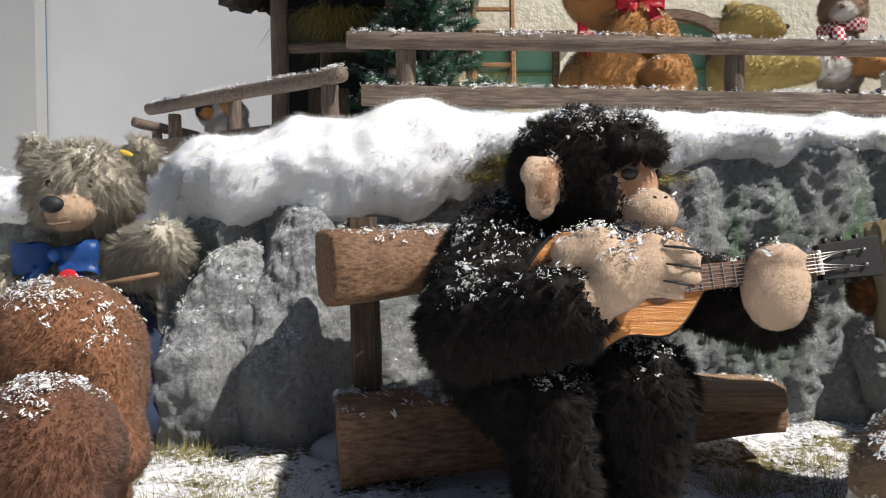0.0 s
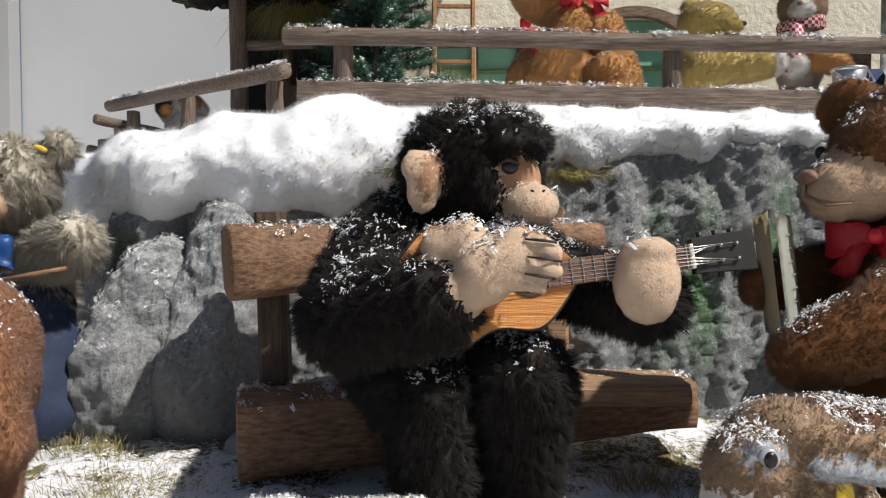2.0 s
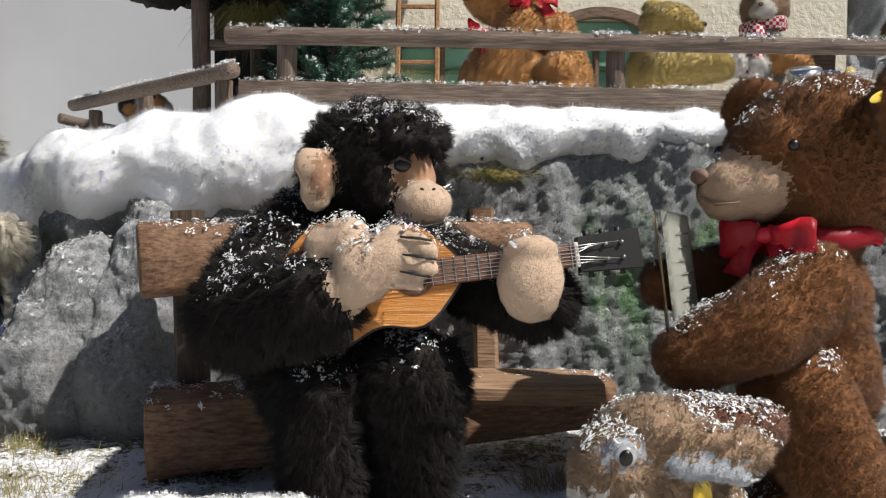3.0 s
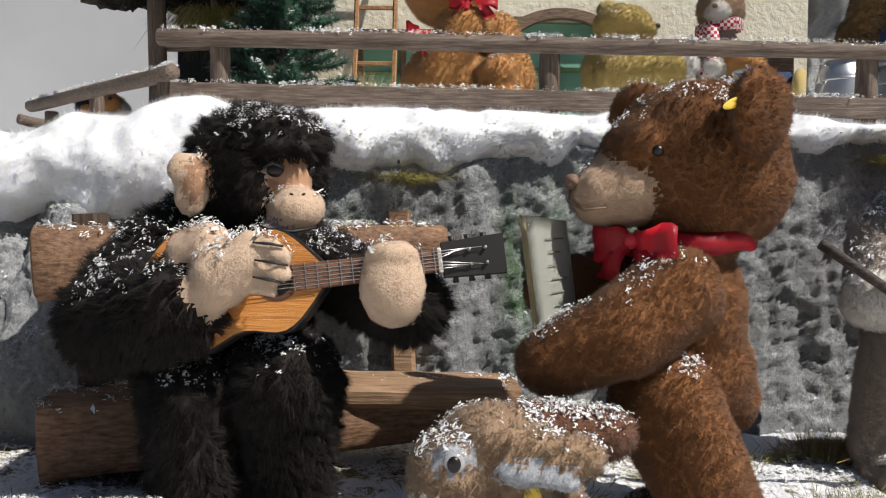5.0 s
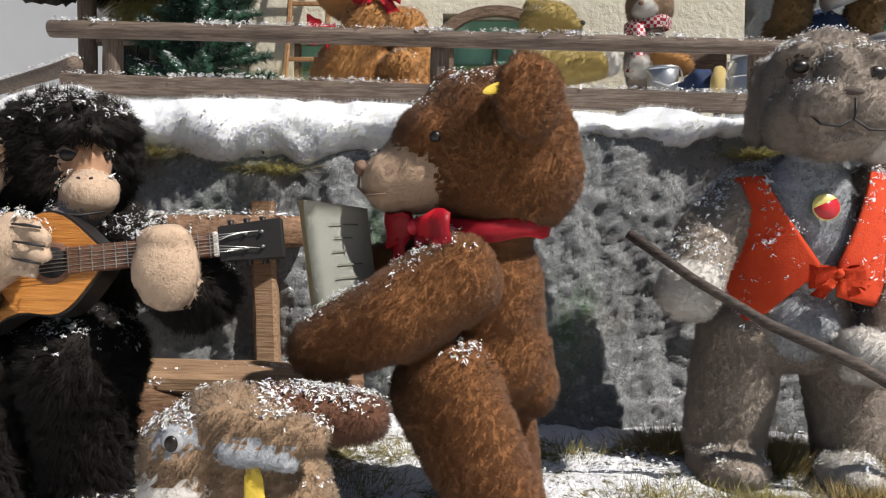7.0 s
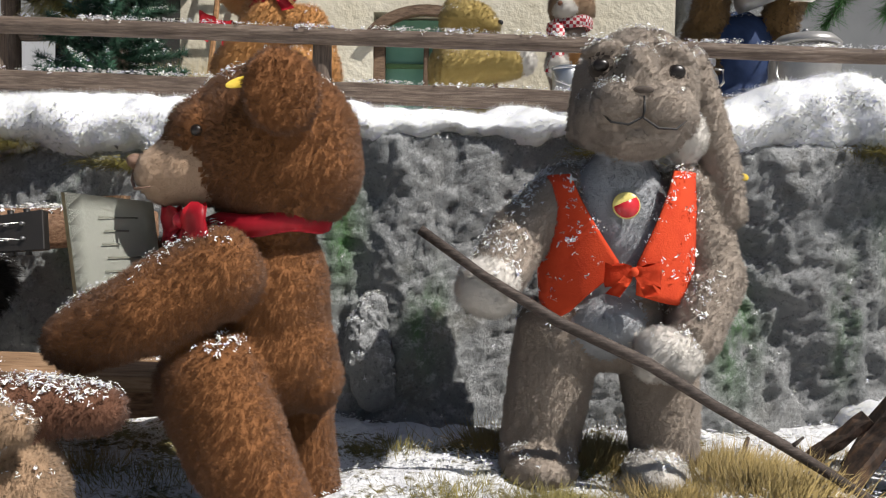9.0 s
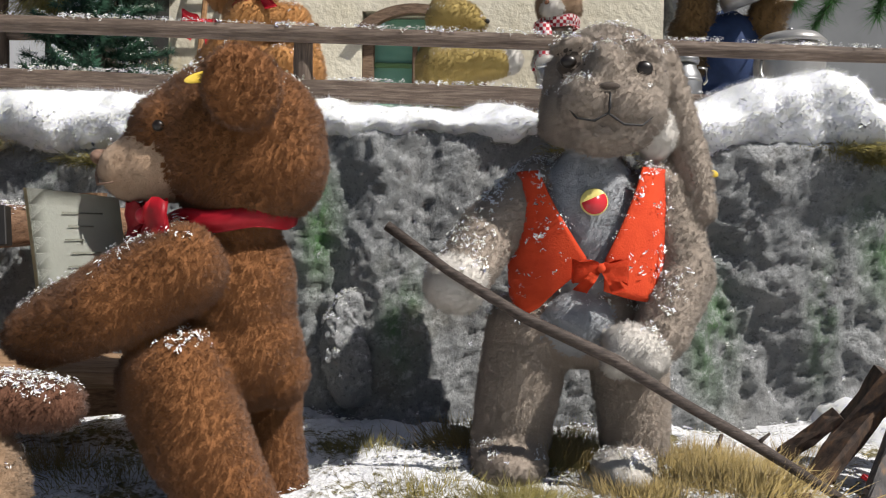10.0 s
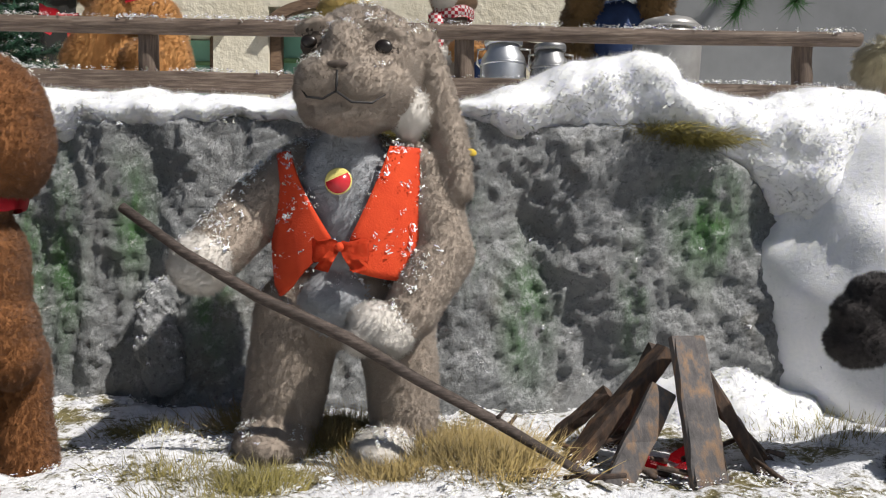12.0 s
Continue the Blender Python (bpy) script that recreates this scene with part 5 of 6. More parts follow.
toy("teddy_bear", [
    E((0.355, 1.62, 0.655), (0.10, 0.085, 0.095), O), E((0.46, 1.60, 0.635), (0.07, 0.07, 0.06), O), E((0.35, 1.62, 0.865), (0.088, 0.078, 0.080), O), E((0.39, 1.585, 0.775), (0.062, 0.05, 0.05), O),
    C((0.39, 1.56, 0.77), (0.33, 1.545, 0.665), 0.042, 0.04, O), C((0.46, 1.62, 0.77), (0.50, 1.60, 0.66), 0.045, 0.042, O), C((0.36, 1.56, 0.60), (0.47, 1.54, 0.60), 0.04, 0.045, O), E((0.455, 1.545, 0.665), (0.042, 0.03, 0.042), O)],
    [], [O], [FAR], "golden orange plush bear with red bow sitting behind the fence", "teddy bear", (0.39, 1.60, 0.57), 0.007, seed=18, flakes=420, flake_low=0.3)
Y = FUR_YELLOW
toy("teddy_bear", [
    E((0.815, 1.98, 0.885), (0.075, 0.06, 0.050), Y), E((0.868, 1.96, 0.868), (0.032, 0.032, 0.026), Y), E((0.78, 2.0, 0.925), (0.03, 0.015, 0.028), Y), E((0.80, 2.0, 0.76), (0.085, 0.075, 0.10), Y), C((0.78, 1.93, 0.745), (0.93, 1.90, 0.755), 0.048, 0.034, Y),
    E((0.965, 1.90, 0.765), (0.026, 0.028, 0.036), W), E((0.80, 2.0, 0.62), (0.09, 0.08, 0.06), Y)],
    [("B", (0.900, 1.95, 0.875), (0.008, 0.008, 0.007), STITCH_SHADE, (0, 0, 0))], [Y, W], [FAR, FAR], "mustard yellow mohair bear sitting sideways by the door", "teddy bear", (0.82, 1.98, 0.57), 0.007, seed=19, flakes=200, flake_low=0.4)
toy("toy_mouse", [
    E((1.10, 2.05, 0.945), (0.062, 0.055, 0.055), FUR_HARE), E((1.075, 2.0, 0.925), (0.030, 0.03, 0.026), W), E((1.10, 2.06, 0.80), (0.062, 0.055, 0.10), FUR_GREY), E((1.06, 2.0, 0.775), (0.034, 0.03, 0.030), W),
    C((1.12, 2.0, 0.79), (1.17, 1.98, 0.775), 0.030, 0.028, FUR_ORANGE), E((1.10, 2.06, 0.65), (0.08, 0.07, 0.085), FUR_HARE), E((1.065, 2.06, 1.0), (0.022, 0.01, 0.024), FUR_HARE)],
    [("B", (1.085, 1.998, 0.965), (0.008, 0.006, 0.009), EYE_GLASS, (0, 0, 0)), ("B", (1.058, 1.975, 0.935), (0.007, 0.006, 0.006), FUR_RUST, (0, 0, 0))], [FUR_HARE, W, FUR_GREY, FUR_ORANGE], [FAR] * 4,
    "small sandy plush mouse with red gingham scarf behind the fence", "plush mouse", (1.10, 2.05, 0.57), 0.007, seed=20)
D = FUR_DARKBROWN
toy("teddy_bear", [
    E((1.53, 1.97, 0.80), (0.085, 0.075, 0.12), DENIM), E((1.53, 1.97, 0.65), (0.09, 0.08, 0.09), DENIM), E((1.53, 1.98, 1.06), (0.095, 0.08, 0.09), D), C((1.44, 1.95, 0.89), (1.44, 1.90, 0.98), 0.045, 0.042, D), C((1.62, 1.95, 0.88), (1.64, 1.90, 0.98), 0.045, 0.042, D),
    C((1.43, 1.97, 0.86), (1.42, 1.93, 0.76), 0.045, 0.04, D), C((1.63, 1.97, 0.86), (1.64, 1.93, 0.78), 0.045, 0.04, D), E((1.45, 1.868, 0.955), (0.026, 0.014, 0.034), T), E((1.635, 1.868, 0.950), (0.024, 0.014, 0.036), T)],
    [], [D, DENIM, T], [(130000, 0.014, 0.002, (0, 0, -0.6), 0.45), None, None], "dark brown mohair bear in blue overalls holding up a bucket", "teddy bear", (1.53, 1.97, 0.57), 0.007, seed=21, flakes=160, flake_low=0.3)
toy("teddy_bear", [
    E((1.94, 1.42, 0.63), (0.070, 0.06, 0.05), FUR_PALE), E((1.95, 1.43, 0.53), (0.075, 0.06, 0.05), PLAID), E((1.96, 1.44, 0.49), (0.07, 0.06, 0.05), FUR_PALE)],
    [], [FUR_PALE, PLAID], [LONG, None], "pale yellow mohair bear wrapped in a pink check scarf", "teddy bear", (1.95, 1.43, 0.45), 0.006, seed=22, flakes=80)
toy("toy_animal", [
    E((1.80, 0.85, 0.16), (0.12, 0.08, 0.12), FUR_SLATE), C((1.70, 0.82, 0.25), (1.59, 0.80, 0.237), 0.050, 0.034, FUR_SLATE), E((1.545, 0.795, 0.200), (0.036, 0.03, 0.026), FUR_SLATE), E((1.533, 0.79, 0.232), (0.024, 0.022, 0.017), FUR_SLATE), E((1.56, 0.79, 0.255), (0.03, 0.025, 0.018), FUR_SLATE), C((1.74, 0.83, 0.13), (1.62, 0.80, 0.065), 0.045, 0.035, FUR_SLATE)],
    [], [FUR_SLATE], [PILE], "charcoal plush animal leaning towards the campfire", "plush animal", (1.66, 0.83, 0.03), seed=23)
toy("toy_guinea_pig", [
    E((-0.63, 2.12, 0.675), (0.070, 0.05, 0.045), FUR_WHITE), E((-0.60, 2.09, 0.690), (0.03, 0.03, 0.028), FUR_ORANGE), E((-0.665, 2.09, 0.68), (0.03, 0.03, 0.03), FUR_SLATE), E((-0.61, 2.10, 0.62), (0.06, 0.05, 0.05), FUR_WHITE), E((-0.66, 2.075, 0.67), (0.018, 0.02, 0.018), FUR_ORANGE)],
    [("B", (-0.588, 2.062, 0.70), (0.006, 0.005, 0.006), EYE_GLASS, (0, 0, 0))], [FUR_WHITE, FUR_ORANGE, FUR_SLATE], [FAR] * 3, "white, orange and black plush guinea pig under the log fence", "plush guinea pig", (-0.62, 2.11, 0.57), 0.006, seed=24)


# ---- clothes and what the toys hold ----
def bow(name, at, size, mat, label, turn=0, sag=0.25):
    """Two loops, a knot and two tails, one piece of ribbon."""
    bm = bmesh.new()
    m = Matrix.Translation(at) @ Matrix.Rotation(radians(turn), 4, 'Z')
    for s in (-1, 1):
        rings = []
        for i in range(13):
            w = math.pi * 2 * i / 12
            x = s * size * (0.52 - 0.48 * math.cos(w))
            z = size * 0.34 * math.sin(w) * (0.5 + 0.5 * abs(math.sin(w / 2))) - sag * abs(x) * 0.4
            wid = size * (0.16 + 0.36 * math.sin(w / 2))
            rings.append([bm.verts.new(m @ V((x, -0.55 * z - 0.04 * size * math.sin(3 * y), 0.8 * y * wid + 0.06 * size * math.sin(3 * w + s) - sag * abs(x) * 0.3))) for y in (-1, -0.33, 0.33, 1)])
        for a, b in zip(rings, rings[1:]):
            for k in range(3):
                bm.faces.new((a[k], a[k + 1], b[k + 1], b[k]))
        tail = []
        for i in range(7):
            f = i / 6
            tail.append([bm.verts.new(m @ V((s * size * (0.15 + 0.55 * f) + y * size * 0.13 * (1 + f), -size * 0.12 * math.sin(5 * f), -size * (0.1 + 0.75 * f) + y * s * size * 0.06))) for y in (-1, 0, 1)])
        for a, b in zip(tail, tail[1:]):
            for k in range(2):
                bm.faces.new((a[k], a[k + 1], b[k + 1], b[k]))
    bmesh.ops.solidify(bm, geom=bm.faces, thickness=0.0012)
    ball(bm, at, (size * 0.17, size * 0.19, size * 0.17))
    return tagged(part(name, bm, mat, None, label, True, at), "", "bow")


def band(name, at, rx, ry, height, mat, label, category, tilt=0):
    """A strip of cloth round a neck."""
    bm = bmesh.new()
    rings = []
    for k in range(33):
        w = 2 * math.pi * k / 32
        rings.append([bm.verts.new(V(at) + V((r * rx * math.cos(w), r * ry * math.sin(w), z * height + tilt * math.cos(w) + 0.002 * math.sin(5 * w)))) for r, z in ((0.96, -0.5), (1.04, -0.4), (1.07, 0), (1.03, 0.4), (0.95, 0.5))])
    for a, b in zip(rings, rings[1:]):
        for k in range(4):
            bm.faces.new((a[k], a[k + 1], b[k + 1], b[k]))
    bmesh.ops.solidify(bm, geom=bm.faces, thickness=0.0015)
    return tagged(part(name, bm, mat, None, label, True, at), "", category)


band("ribbon", (0.600, 0.755, 0.340), 0.062, 0.060, 0.022, RED_SATIN, "red satin ribbon round the brown bear's neck", "ribbon", 0.004)
bow("ribbon_bow", (0.530, 0.703, 0.342), 0.047, RED_SATIN, "red satin bow at the brown bear's neck", -48)
bow("ribbon_bow", (-0.515, 0.978, 0.318), 0.055, BLUE_SATIN, "shiny blue satin bow at the shaggy bear's neck", 10)
bow("ribbon_bow", (0.405, 1.525, 0.822), 0.05, RED_SATIN, "red ribbon bow on the golden orange bear", 0)
bow("ribbon_bow", (0.295, 1.525, 0.745), 0.045, RED_SATIN, "red ribbon end hanging from the orange bear", 60)
band("scarf", (1.095, 2.045, 0.893), 0.060, 0.056, 0.032, GINGHAM, "red and white gingham scarf of the mouse", "scarf", 0.006)
bm = bmesh.new()
prevring = None
for k in range(7):
    f = k / 6
    ring = [bm.verts.new((1.05 + 0.01 * math.sin(4 * f) + dx, 1.985 + dy, 0.885 - 0.13 * f)) for dx, dy in ((-0.018, 0), (0, -0.004), (0.018, 0), (0, 0.004))]
    if prevring:
        for i in range(4):
            bm.faces.new((prevring[i], prevring[(i + 1) % 4], ring[(i + 1) % 4], ring[i]))
    prevring = ring
tagged(part("scarf_end", bm, GINGHAM, None, "hanging end of the red gingham scarf", True, (1.05, 1.985, 0.8)), "", "scarf")

# navy trousers of the shaggy bear, with a red badge
toy("trousers", [E((-0.49, 1.045, 0.225), (0.079, 0.070, 0.085), NAVY), C((-0.445, 1.035, 0.17), (-0.435, 1.02, 0.10), 0.056, 0.054, NAVY), C((-0.535, 1.035, 0.17), (-0.545, 1.02, 0.10), 0.056, 0.054, NAVY)],
    [], [NAVY], [None], "navy cloth trousers worn by the shaggy bear", "trousers", (-0.49, 1.04, 0.1), 0.006)
bm = lathe([(0.014, 0), (0.0145, 0.002), (0.012, 0.003)], (-0.495, 0.972, 0.285), 20, (0, -1, 0.2))
tagged(part("badge", bm, BADGE_RED, None, "small red round badge on the navy cloth", True, (-0.495, 0.972, 0.285)), "", "badge")
bm = tube(bmesh.new(), [V((-0.47, 0.94, 0.275)), V((-0.40, 0.93, 0.288)), V((-0.36, 0.93, 0.296))], [0.007, 0.008, 0.006], 10, 0, 0, 0.5)
tagged(part("wooden_spoon", bm, LOG, None, "brown wooden spoon held by the shaggy bear", True, (-0.42, 0.935, 0.285)), "", "spoon")

# orange vest
vest = thing("vest", (0.98, 0.87, 0.33), "orange-red felt vest tied with a felt bow, worn by the rabbit", "vest")


def vest_panel(a0, a1, z_low, z_high, edge, name):
    """A curved felt panel round the body; edge(f) moves its front border as height f runs 0 to 1."""
    bm = bmesh.new()
    rows = []
    for j in range(17):
        f = j / 16
        z = z_low + (z_high - z_low) * f
        shape = math.sqrt(max(0.05, 1 - ((z - 0.32) / 0.15) ** 2))
        row = []
        for i in range(21):
            g = i / 20
            ang = a0 + edge(f) + (a1 - a0 - edge(f)) * g
            w = radians(ang)
            row.append(bm.verts.new((0.980 + (0.093 * shape ** 0.4) * math.sin(w), 0.868 - (0.074 * shape ** 0.4) * math.cos(w), z + 0.012 * math.sin(math.pi * g) * (1 - f) * -1)))
        rows.append(row)
    for a, b in zip(rows, rows[1:]):
        for k in range(20):
            bm.faces.new((a[k], a[k + 1], b[k + 1], b[k]))
    bmesh.ops.recalc_face_normals(bm, faces=bm.faces)
    bmesh.ops.solidify(bm, geom=bm.faces, thickness=0.003)
    return part(name, bm, ORANGE_FELT, vest)


PANELS = (vest_panel(3, 82, 0.272, 0.408, lambda f: 40 * max(0, f - 0.25), "panel"), vest_panel(-8, -84, 0.252, 0.402, lambda f: -62 * max(0, f - 0.35) - 110 * max(0, 0.32 - f), "panel"))
vest_panel(95, 265, 0.265, 0.40, lambda f: 0, "back_panel")
knot = bow("felt_bow", (0.977, 0.778, 0.298), 0.030, ORANGE_FELT, "orange felt bow tying the vest", 0, 0.5)
badge = thing("badge", (0.972, 0.800, 0.368), "round glossy red and yellow badge on the rabbit's chest", "badge")
bm = lathe([(0.0145, 0), (0.0150, 0.0012), (0.0138, 0.0022)], (0.972, 0.8005, 0.368), 28, (-0.05, -1, 0.15))
part("rim", bm, BADGE_YELLOW, badge, "yellow upper field")
bm = lathe([(0.0136, 0), (0.0136, 0.0010)], (0.972, 0.7980, 0.3683), 28, (-0.05, -1, 0.15))
bmesh.ops.bisect_plane(bm, geom=bm.verts[:] + bm.edges[:] + bm.faces[:], plane_co=(0.972, 0.797, 0.373), plane_no=(-0.45, 0, 1), clear_outer=True)
part("field", bm, BADGE_RED, badge, "red lower field")

# roasting stick
pts = [V((0.752, 0.765, 0.338)), V((0.818, 0.760, 0.292)), V((0.895, 0.760, 0.247)), V((0.99, 0.757, 0.205)), V((1.06, 0.760, 0.163)), V((1.14, 0.765, 0.119)), V((1.245, 0.775, 0.055))]
stick = thing("stick", (1.0, 0.76, 0.05), "dark bark stick held out into the campfire", "stick")
part("shaft", tube(bmesh.new(), pts, [0.0052, 0.0055, 0.0058, 0.0063, 0.006, 0.0058, 0.005], 10, 0.25, 5), BARK, stick)
part("twig", tube(bmesh.new(), [pts[5], pts[5] + V((0.012, -0.005, 0.014))], [0.003, 0.0012], 6), BARK, stick)

for ob in (vest, knot, badge, stick):
    ob.location = RABBIT_EYE + (V(ob.location) - RABBIT_EYE) * RABBIT_GROW
    ob.scale = (RABBIT_GROW,) * 3
for pn in PANELS:
    flakes_for(pn, 170, -0.1, "snow crumbs sticking to the felt vest", 0.0045)

# song sheet: two leaves of card
SHEET_AT = V((-0.026, 0.0, 0.004))
sheet = thing("song_sheet", (0.46, 0.73, 0.24), "folded cream song sheet with faint lettering held by the bear", "songbook")
for nm, p0, p1, mt in (("cover", V((0.447, 0.690, 0)), V((0.472, 0.785, 0)), PAPER), ("page", V((0.452, 0.687, 0)), V((0.503, 0.765, 0)), PAPER_INSIDE)):
    bm = bmesh.new()
    p0, p1 = p0 + SHEET_AT, p1 + SHEET_AT
    d = p1 - p0
    nrm = V((d.y, -d.x, 0)).normalized()
    rows = []
    for j in range(9):
        f = j / 8
        rows.append([bm.verts.new(p0 + d * (i / 6) + nrm * (0.003 * math.sin(3 * i / 6)) + V((0.016 * (1 - f), 0, 0.240 + 0.122 * f - 0.006 * i / 6))) for i in range(7)])
    for a, b in zip(rows, rows[1:]):
        for k in range(6):
            bm.faces.new((a[k], a[k + 1], b[k + 1], b[k]))
    bmesh.ops.solidify(bm, geom=bm.faces, thickness=0.001)
    leaf = part(nm, bm, mt, sheet)
    for r in range(6):
        z0 = 0.34 - r * 0.013
        bm = bmesh.new()
        f = (z0 - 0.240) / 0.122
        a, b = p0 + d * (0.3 + 0.05 * (r % 2)), p0 + d * (0.75 - 0.12 * (r % 3))
        sh = V((0.016 * (1 - f), 0, 0)) + nrm * 0.0045
        qs = [bm.verts.new(q + sh + V((0, 0, z))) for q, z in ((a, z0), (b, z0), (b, z0 - 0.0016), (a, z0 - 0.0016))]
        bm.faces.new(qs)
        bmesh.ops.solidify(bm, geom=bm.faces, thickness=0.0004)
        part("text_line", bm, INK, leaf)

# ---- guitar ----
guitar = thing("guitar", (0.19, 0.68, 0.24), "small honey-coloured acoustic guitar with black edge and headstock", "guitar")
GM = Matrix.Translation((0.154, 0.676, 0.299)) @ Matrix.Rotation(radians(3), 4, 'Z') @ Matrix.Rotation(radians(-7), 4, 'Y') @ Matrix.Rotation(radians(-8), 4, 'X')


def g_outline(n=56, grow=0.0):
    pts = []
    for k in range(n):
        w = 2 * math.pi * k / n
        c = math.cos(w)
        x = 0.088 * c
        width = (0.060 * math.exp(-((x + 0.038) / 0.052) ** 2) + 0.047 * math.exp(-((x - 0.050) / 0.040) ** 2))
        edge = math.sqrt(max(0.0, 1 - (x / 0.0885) ** 2)) ** 0.5
        z = math.copysign(width * edge, math.sin(w)) * (abs(math.sin(w)) > 1e-6)
        pts.append((x * (1 + grow), z * (1 + grow * 1.5)))
    return pts


def g_plate(y0, y1, grow=0.0, bevel=0.0):
    bm = bmesh.new()
    a = [bm.verts.new(GM @ V((x, y0, z))) for x, z in g_outline(56, grow)]
    b = [bm.verts.new(GM @ V((x, y1, z))) for x, z in g_outline(56, grow)]
    bm.faces.new(a), bm.faces.new(list(reversed(b)))
    for k in range(len(a)):
        bm.faces.new((a[k], b[k], b[(k + 1) % len(a)], a[(k + 1) % len(a)]))
    bmesh.ops.recalc_face_normals(bm, faces=bm.faces)
    return bm


def g_box(x0, x1, y0, y1, z0, z1, taper=1.0):
    bm = bmesh.new()
    vs = [bm.verts.new(GM @ V((x, y, z * (taper if x == x1 else 1)))) for x in (x0, x1) for y in (y0, y1) for z in (z0, z1)]
    for f in ((0, 1, 3, 2), (4, 6, 7, 5), (0, 4, 5, 1), (2, 3, 7, 6), (0, 2, 6, 4), (1, 5, 7, 3)):
        bm.faces.new([vs[i] for i in f])
    bmesh.ops.recalc_face_normals(bm, faces=bm.faces)
    bmesh.ops.bevel(bm, geom=bm.edges, offset=0.0008, segments=1, affect='EDGES')
    return bm


part("side", g_plate(0.0, 0.036, 0.03), GUITAR_SIDE, guitar, "glossy black side and edge", False)
part("top", g_plate(-0.003, 0.001), GUITAR_TOP, guitar, "", False)
bm = lathe([(0.0195, 0), (0.0195, 0.0006), (0.012, 0.0008)], GM @ V((0.044, -0.0032, 0)), 32, GM.to_3x3() @ V((0, -1, 0)))
part("rosette", bm, FRET_WOOD, guitar)
# no opening: a black disc paints the dark inside of the body
bm = lathe([(0.0145, 0), (0.0145, 0.0004)], GM @ V((0.044, -0.0042, 0)), 32, GM.to_3x3() @ V((0, -1, 0)))
part("sound_hole", bm, CAVITY_SHADE, guitar)
neck = part("neck", g_box(0.085, 0.195, -0.004, 0.010, -0.012, 0.012, 0.85), FRET_WOOD, guitar, "", False)
part("fretboard", g_box(0.058, 0.195, -0.0075, -0.0042, -0.0125, 0.0125, 0.82), FRET_WOOD, guitar, "", False)
for k in range(13):
    x = 0.060 + 0.0108 * k
    part("fret", g_box(x, x + 0.0009, -0.0087, -0.0076, -0.0122, 0.0122, 1.0), WIRE, guitar, "", False)
part("nut", g_box(0.193, 0.197, -0.0095, -0.002, -0.0115, 0.0115), FUR_WHITE, guitar, "pale nut", False)
head = part("headstock", g_box(0.197, 0.256, -0.005, 0.006, -0.0165, 0.0165, 1.15), GUITAR_SIDE, guitar, "black headstock", False)
for s in (-1, 1):
    for k in range(3):
        x = 0.208 + 0.015 * k
        bm = tube(bmesh.new(), [GM @ V((x, 0.002, s * 0.013)), GM @ V((x, 0.002, s * 0.022))], [0.0016, 0.0032], 10)
        part("tuner", bm, GUITAR_SIDE, guitar)
        part("peg", tube(bmesh.new(), [GM @ V((x, -0.004, s * 0.007)), GM @ V((x, -0.009, s * 0.007))], [0.0018, 0.0018], 8), STEEL_DARK, guitar)
for k in range(6):
    z = -0.0095 + 0.0038 * k
    part("string", tube(bmesh.new(), [GM @ V((-0.05, -0.010, z)), GM @ V((0.194, -0.0105, z * 0.85)), GM @ V((0.215 + 0.01 * (k % 3), -0.008, 0.008 * (1 if k > 2 else -1)))], [0.0004, 0.0004, 0.0004], 5), WIRE, guitar)
part("bridge", g_box(-0.058, -0.050, -0.009, -0.003, -0.02, 0.02), FRET_WOOD, guitar, "", False)

# ---- campfire ----
fire = thing("campfire", (1.375, 0.87, 0.03), "stacked charred planks of a toy campfire with red glowing foil", "campfire")
for i, (p0, p1, w, th, mt) in enumerate((((1.385, 0.770, 0.02), (1.377, 0.850, 0.195), 0.040, 0.014, CHAR_GREY), ((1.235, 0.86, 0.025), (1.365, 0.885, 0.175), 0.030, 0.016, CHAR), ((1.275, 0.79, 0.015), (1.350, 0.845, 0.135), 0.032, 0.014, CHAR_GREY),
                                     ((1.475, 0.83, 0.02), (1.395, 0.885, 0.170), 0.028, 0.016, CHAR), ((1.44, 0.95, 0.03), (1.39, 0.90, 0.175), 0.03, 0.014, CHAR), ((1.31, 0.96, 0.03), (1.36, 0.91, 0.17), 0.03, 0.014, CHAR), ((1.215, 0.93, 0.03), (1.30, 0.90, 0.12), 0.018, 0.014, CHAR), ((1.50, 0.88, 0.025), (1.42, 0.90, 0.12), 0.02, 0.014, CHAR))):
    part("plank", board(p0, p1, w, th, (1, 0.2, 0) if i in (0, 2) else (0, 1, 0.3), 0.002, 8, 0.004, 60 + i), mt, fire, "", False)
rng = random.Random(4)
for k in range(7):
    bm = bmesh.new()
    c = V((1.320 + 0.085 * rng.random(), 0.84 + 0.07 * rng.random(), 0.022 + 0.012 * rng.random()))
    bmesh.ops.create_icosphere(bm, subdivisions=2, radius=0.026, matrix=Matrix.Translation(c))
    for v in bm.verts:
        v.co += noise.noise_vector(v.co * 70) * 0.012
    part("foil", bm, FOIL, fire, "crumpled glowing red foil", False)
for k in range(14):
    x, y = 1.375 + rng.gauss(0, 0.10), 0.84 + rng.gauss(0, 0.05)
    w = rng.random() * 6.28
    d = V((math.cos(w), math.sin(w) * 0.6, 0.15)) * (0.02 + 0.03 * rng.random())
    part("ember_stick", tube(bmesh.new(), [V((x, y, 0.052)) - d, V((x, y, 0.058)) + d], [0.004, 0.0025], 6, 0.3, k), CHAR, fire)


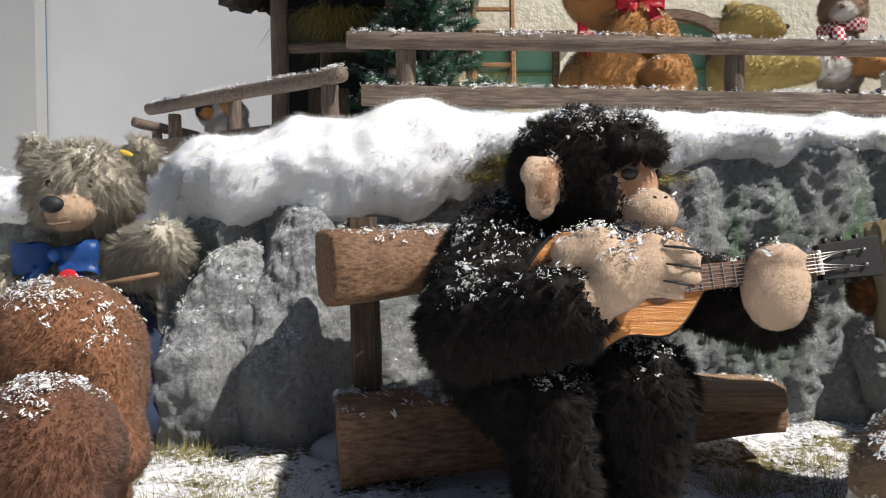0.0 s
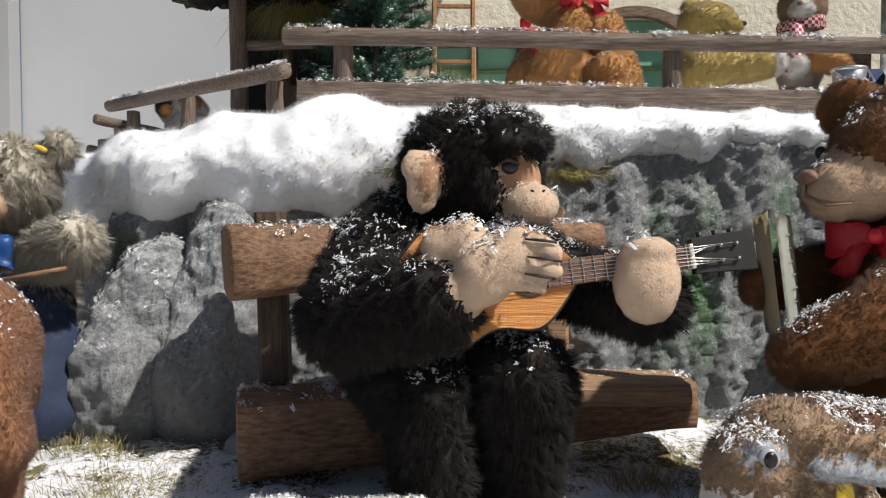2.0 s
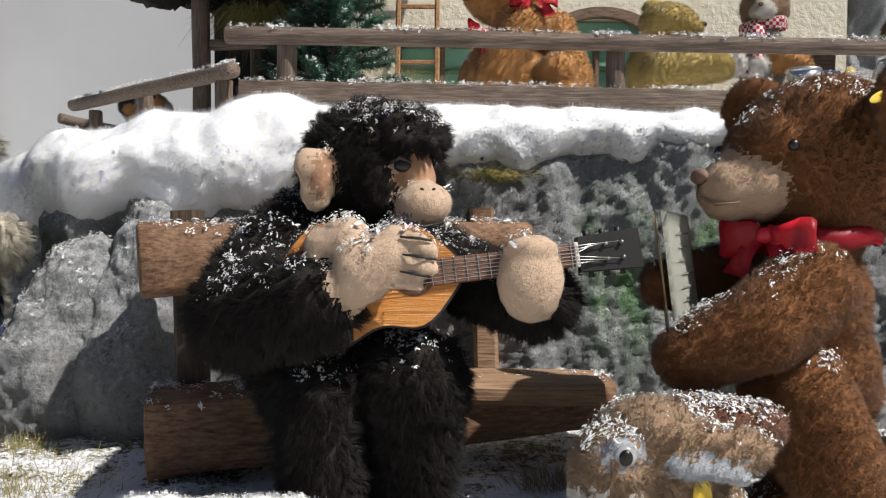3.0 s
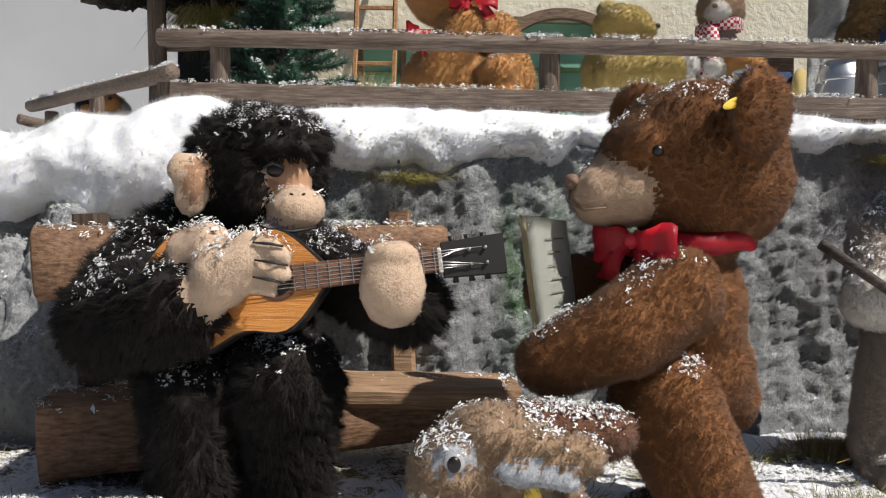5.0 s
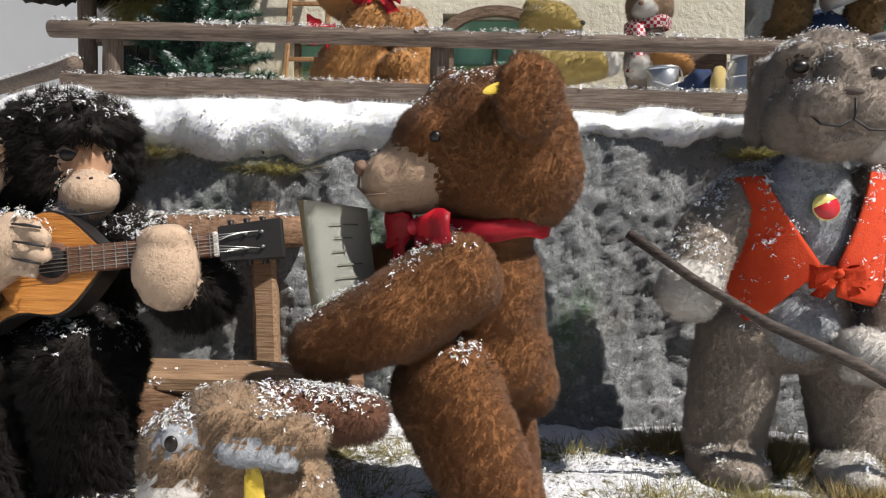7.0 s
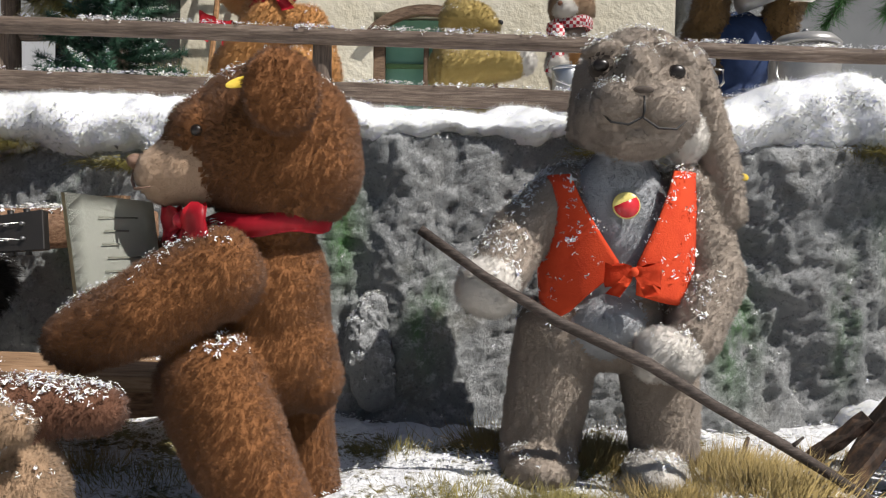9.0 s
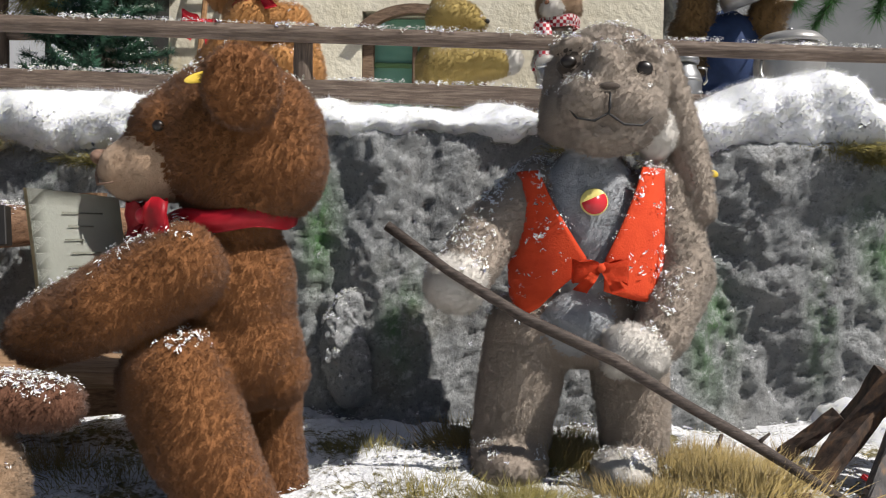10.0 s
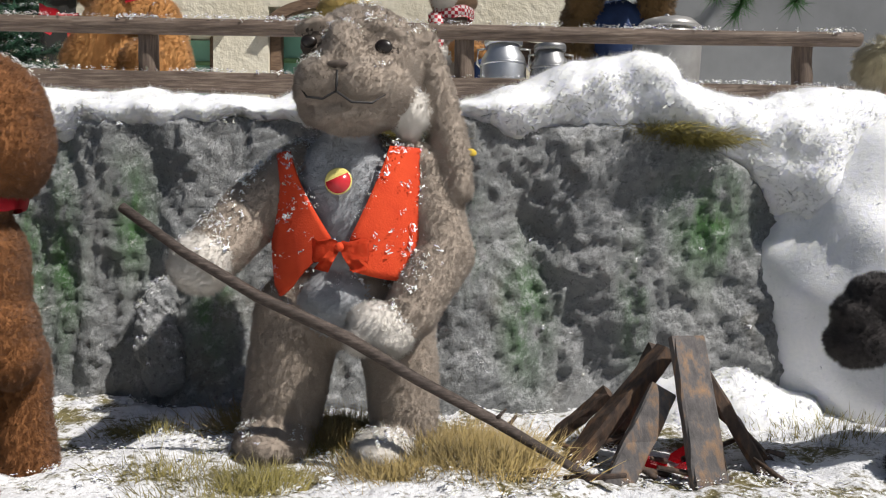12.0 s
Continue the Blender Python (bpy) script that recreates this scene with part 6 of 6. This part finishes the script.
# ---- metal ware on the ledge ----
def milk_can(at, r, h, mat, label, lid=True):
    can = thing("milk_can", at, label, "milk can", "metal cans behind the fence")
    x, y, z = at
    part("body", lathe([(r * 0.95, 0), (r, 0.006), (r, h * 0.62), (r * 0.93, h * 0.70), (r * 0.72, h * 0.80), (r * 0.70, h * 0.86)], at), mat, can)
    part("band", lathe([(r * 1.0, -0.003), (r * 1.03, 0), (r * 1.0, 0.004)], (x, y, z + h * 0.6)), mat, can)
    part("lid", lathe([(r * 0.82, 0), (r * 0.84, h * 0.05), (r * 0.80, h * 0.09), (r * 0.30, h * 0.12)], (x, y, z + h * 0.86)), mat, can)
    for s in (-1, 1):
        pts = [V((x + s * r * 0.72, y - r * 0.3, z + h * 0.80)), V((x + s * r * 1.12, y - r * 0.4, z + h * 0.78)), V((x + s * r * 1.15, y - r * 0.4, z + h * 0.60)), V((x + s * r * 1.0, y - r * 0.35, z + h * 0.55))]
        part("handle", tube(bmesh.new(), pts, [0.0028] * 4, 8), WIRE, can)
    return can


milk_can((1.213, 1.63, 0.572), 0.050, 0.165, STEEL, "shiny steel milk can with lid behind the fence")
milk_can((1.313, 1.62, 0.572), 0.042, 0.148, STEEL_DARK, "small dull pewter milk can with wire clasp")
pail = thing("pail", (1.042, 1.70, 0.57), "small galvanised steel pail with wire handle", "bucket")
part("body", lathe([(0.030, 0), (0.034, 0.10), (0.036, 0.13), (0.034, 0.132), (0.031, 0.12)], (1.042, 1.70, 0.572)), STEEL, pail)
part("rim", lathe([(0.036, -0.004), (0.039, 0), (0.036, 0.004)], (1.042, 1.70, 0.703)), STEEL, pail)
part("handle", tube(bmesh.new(), [V((1.005, 1.69, 0.70)), V((1.01, 1.655, 0.67)), V((1.04, 1.64, 0.655)), V((1.075, 1.655, 0.67)), V((1.08, 1.69, 0.70))], [0.0022] * 5, 8), WIRE, pail)
pot = thing("pot", (1.60, 1.75, 0.57), "round dented grey enamel pot with lid behind the fence", "pot")
part("body", lathe([(0.05, 0), (0.064, 0.03), (0.074, 0.09), (0.078, 0.16), (0.075, 0.19), (0.070, 0.20)], (1.60, 1.75, 0.572)), ENAMEL, pot)
part("lid", lathe([(0.077, 0), (0.079, 0.006), (0.060, 0.024), (0.02, 0.032), (0.0, 0.033)], (1.60, 1.75, 0.774)), ENAMEL, pot)
part("knob", lathe([(0.004, 0), (0.009, 0.006), (0.004, 0.012)], (1.60, 1.75, 0.806), 16), STEEL_DARK, pot)
part("handle", tube(bmesh.new(), [V((1.525, 1.72, 0.74)), V((1.515, 1.70, 0.70)), V((1.53, 1.69, 0.66))], [0.003] * 3, 8), WIRE, pot)
bucket = thing("bucket", (1.545, 1.86, 0.90), "dark pewter bucket with wire handle held up by the bear", "bucket")
part("body", lathe([(0.060, 0), (0.064, 0.02), (0.060, 0.05), (0.064, 0.08), (0.068, 0.12)], (1.545, 1.86, 0.905), 28, (-0.35, -0.1, 0.9)), STEEL_DARK, bucket)
part("handle", tube(bmesh.new(), [V((1.585, 1.80, 0.90)), V((1.63, 1.79, 0.895)), V((1.675, 1.80, 0.92)), V((1.69, 1.82, 0.96))], [0.003] * 4, 8), WIRE, bucket)
leg = thing("trouser_leg", (1.18, 1.90, 0.57), "blue cloth trouser leg with a woven straw shoe behind the fence", "clothing")
bm = bmesh.new()
capsule(bm, (1.150, 2.00, 0.66), (1.182, 1.86, 0.705), 0.045, 0.036)
for v in bm.verts:
    v.co += noise.noise_vector(v.co * 35) * 0.008
part("cloth", bm, DENIM, leg)
bm = lathe([(0.030, 0), (0.040, 0.004), (0.042, 0.014), (0.036, 0.022)], (1.205, 1.835, 0.700), 24, (0.75, -0.5, -0.1))
part("shoe", bm, STRAW, leg, "woven straw shoe")
part("support", board((1.175, 1.93, 0.57), (1.175, 1.93, 0.66), 0.05, 0.05, (0, 1, 0), 0.004, 3), BEAM, leg, "brown wooden block", False)

# scalloped wooden chair behind the mouse
chair = thing("chair", (1.22, 2.18, 0.57), "brown wooden chair with scalloped backrest against the wall", "chair")
bm = bmesh.new()
prof = []
for k in range(33):
    f = k / 32
    prof.append((1.105 + 0.25 * f, 0.845 + 0.030 * math.sin(math.pi * f) + 0.010 * math.cos(f * 6 * math.pi) * math.sin(math.pi * f)))
top = [[bm.verts.new((x, y, z)) for x, z in prof] for y in (2.16, 2.182)]
bot = [[bm.verts.new((x, y, 0.79)) for x, z in prof] for y in (2.16, 2.182)]
for k in range(32):
    bm.faces.new((bot[0][k], bot[0][k + 1], top[0][k + 1], top[0][k]))
    bm.faces.new((bot[1][k], top[1][k], top[1][k + 1], bot[1][k + 1]))
    bm.faces.new((top[0][k], top[0][k + 1], top[1][k + 1], top[1][k]))
    bm.faces.new((bot[0][k], bot[1][k], bot[1][k + 1], bot[0][k + 1]))
part("backrest", bm, BEAM, chair, "", False)
for x in (1.125, 1.335):
    part("leg", board((x, 2.171, 0.57), (x, 2.171, 0.80), 0.02, 0.02, (0, 1, 0), 0.003, 4), BEAM, chair, "", False)
slab("seat", 1.11, 1.35, 2.02, 2.16, 0.68, 0.70, BEAM, chair)
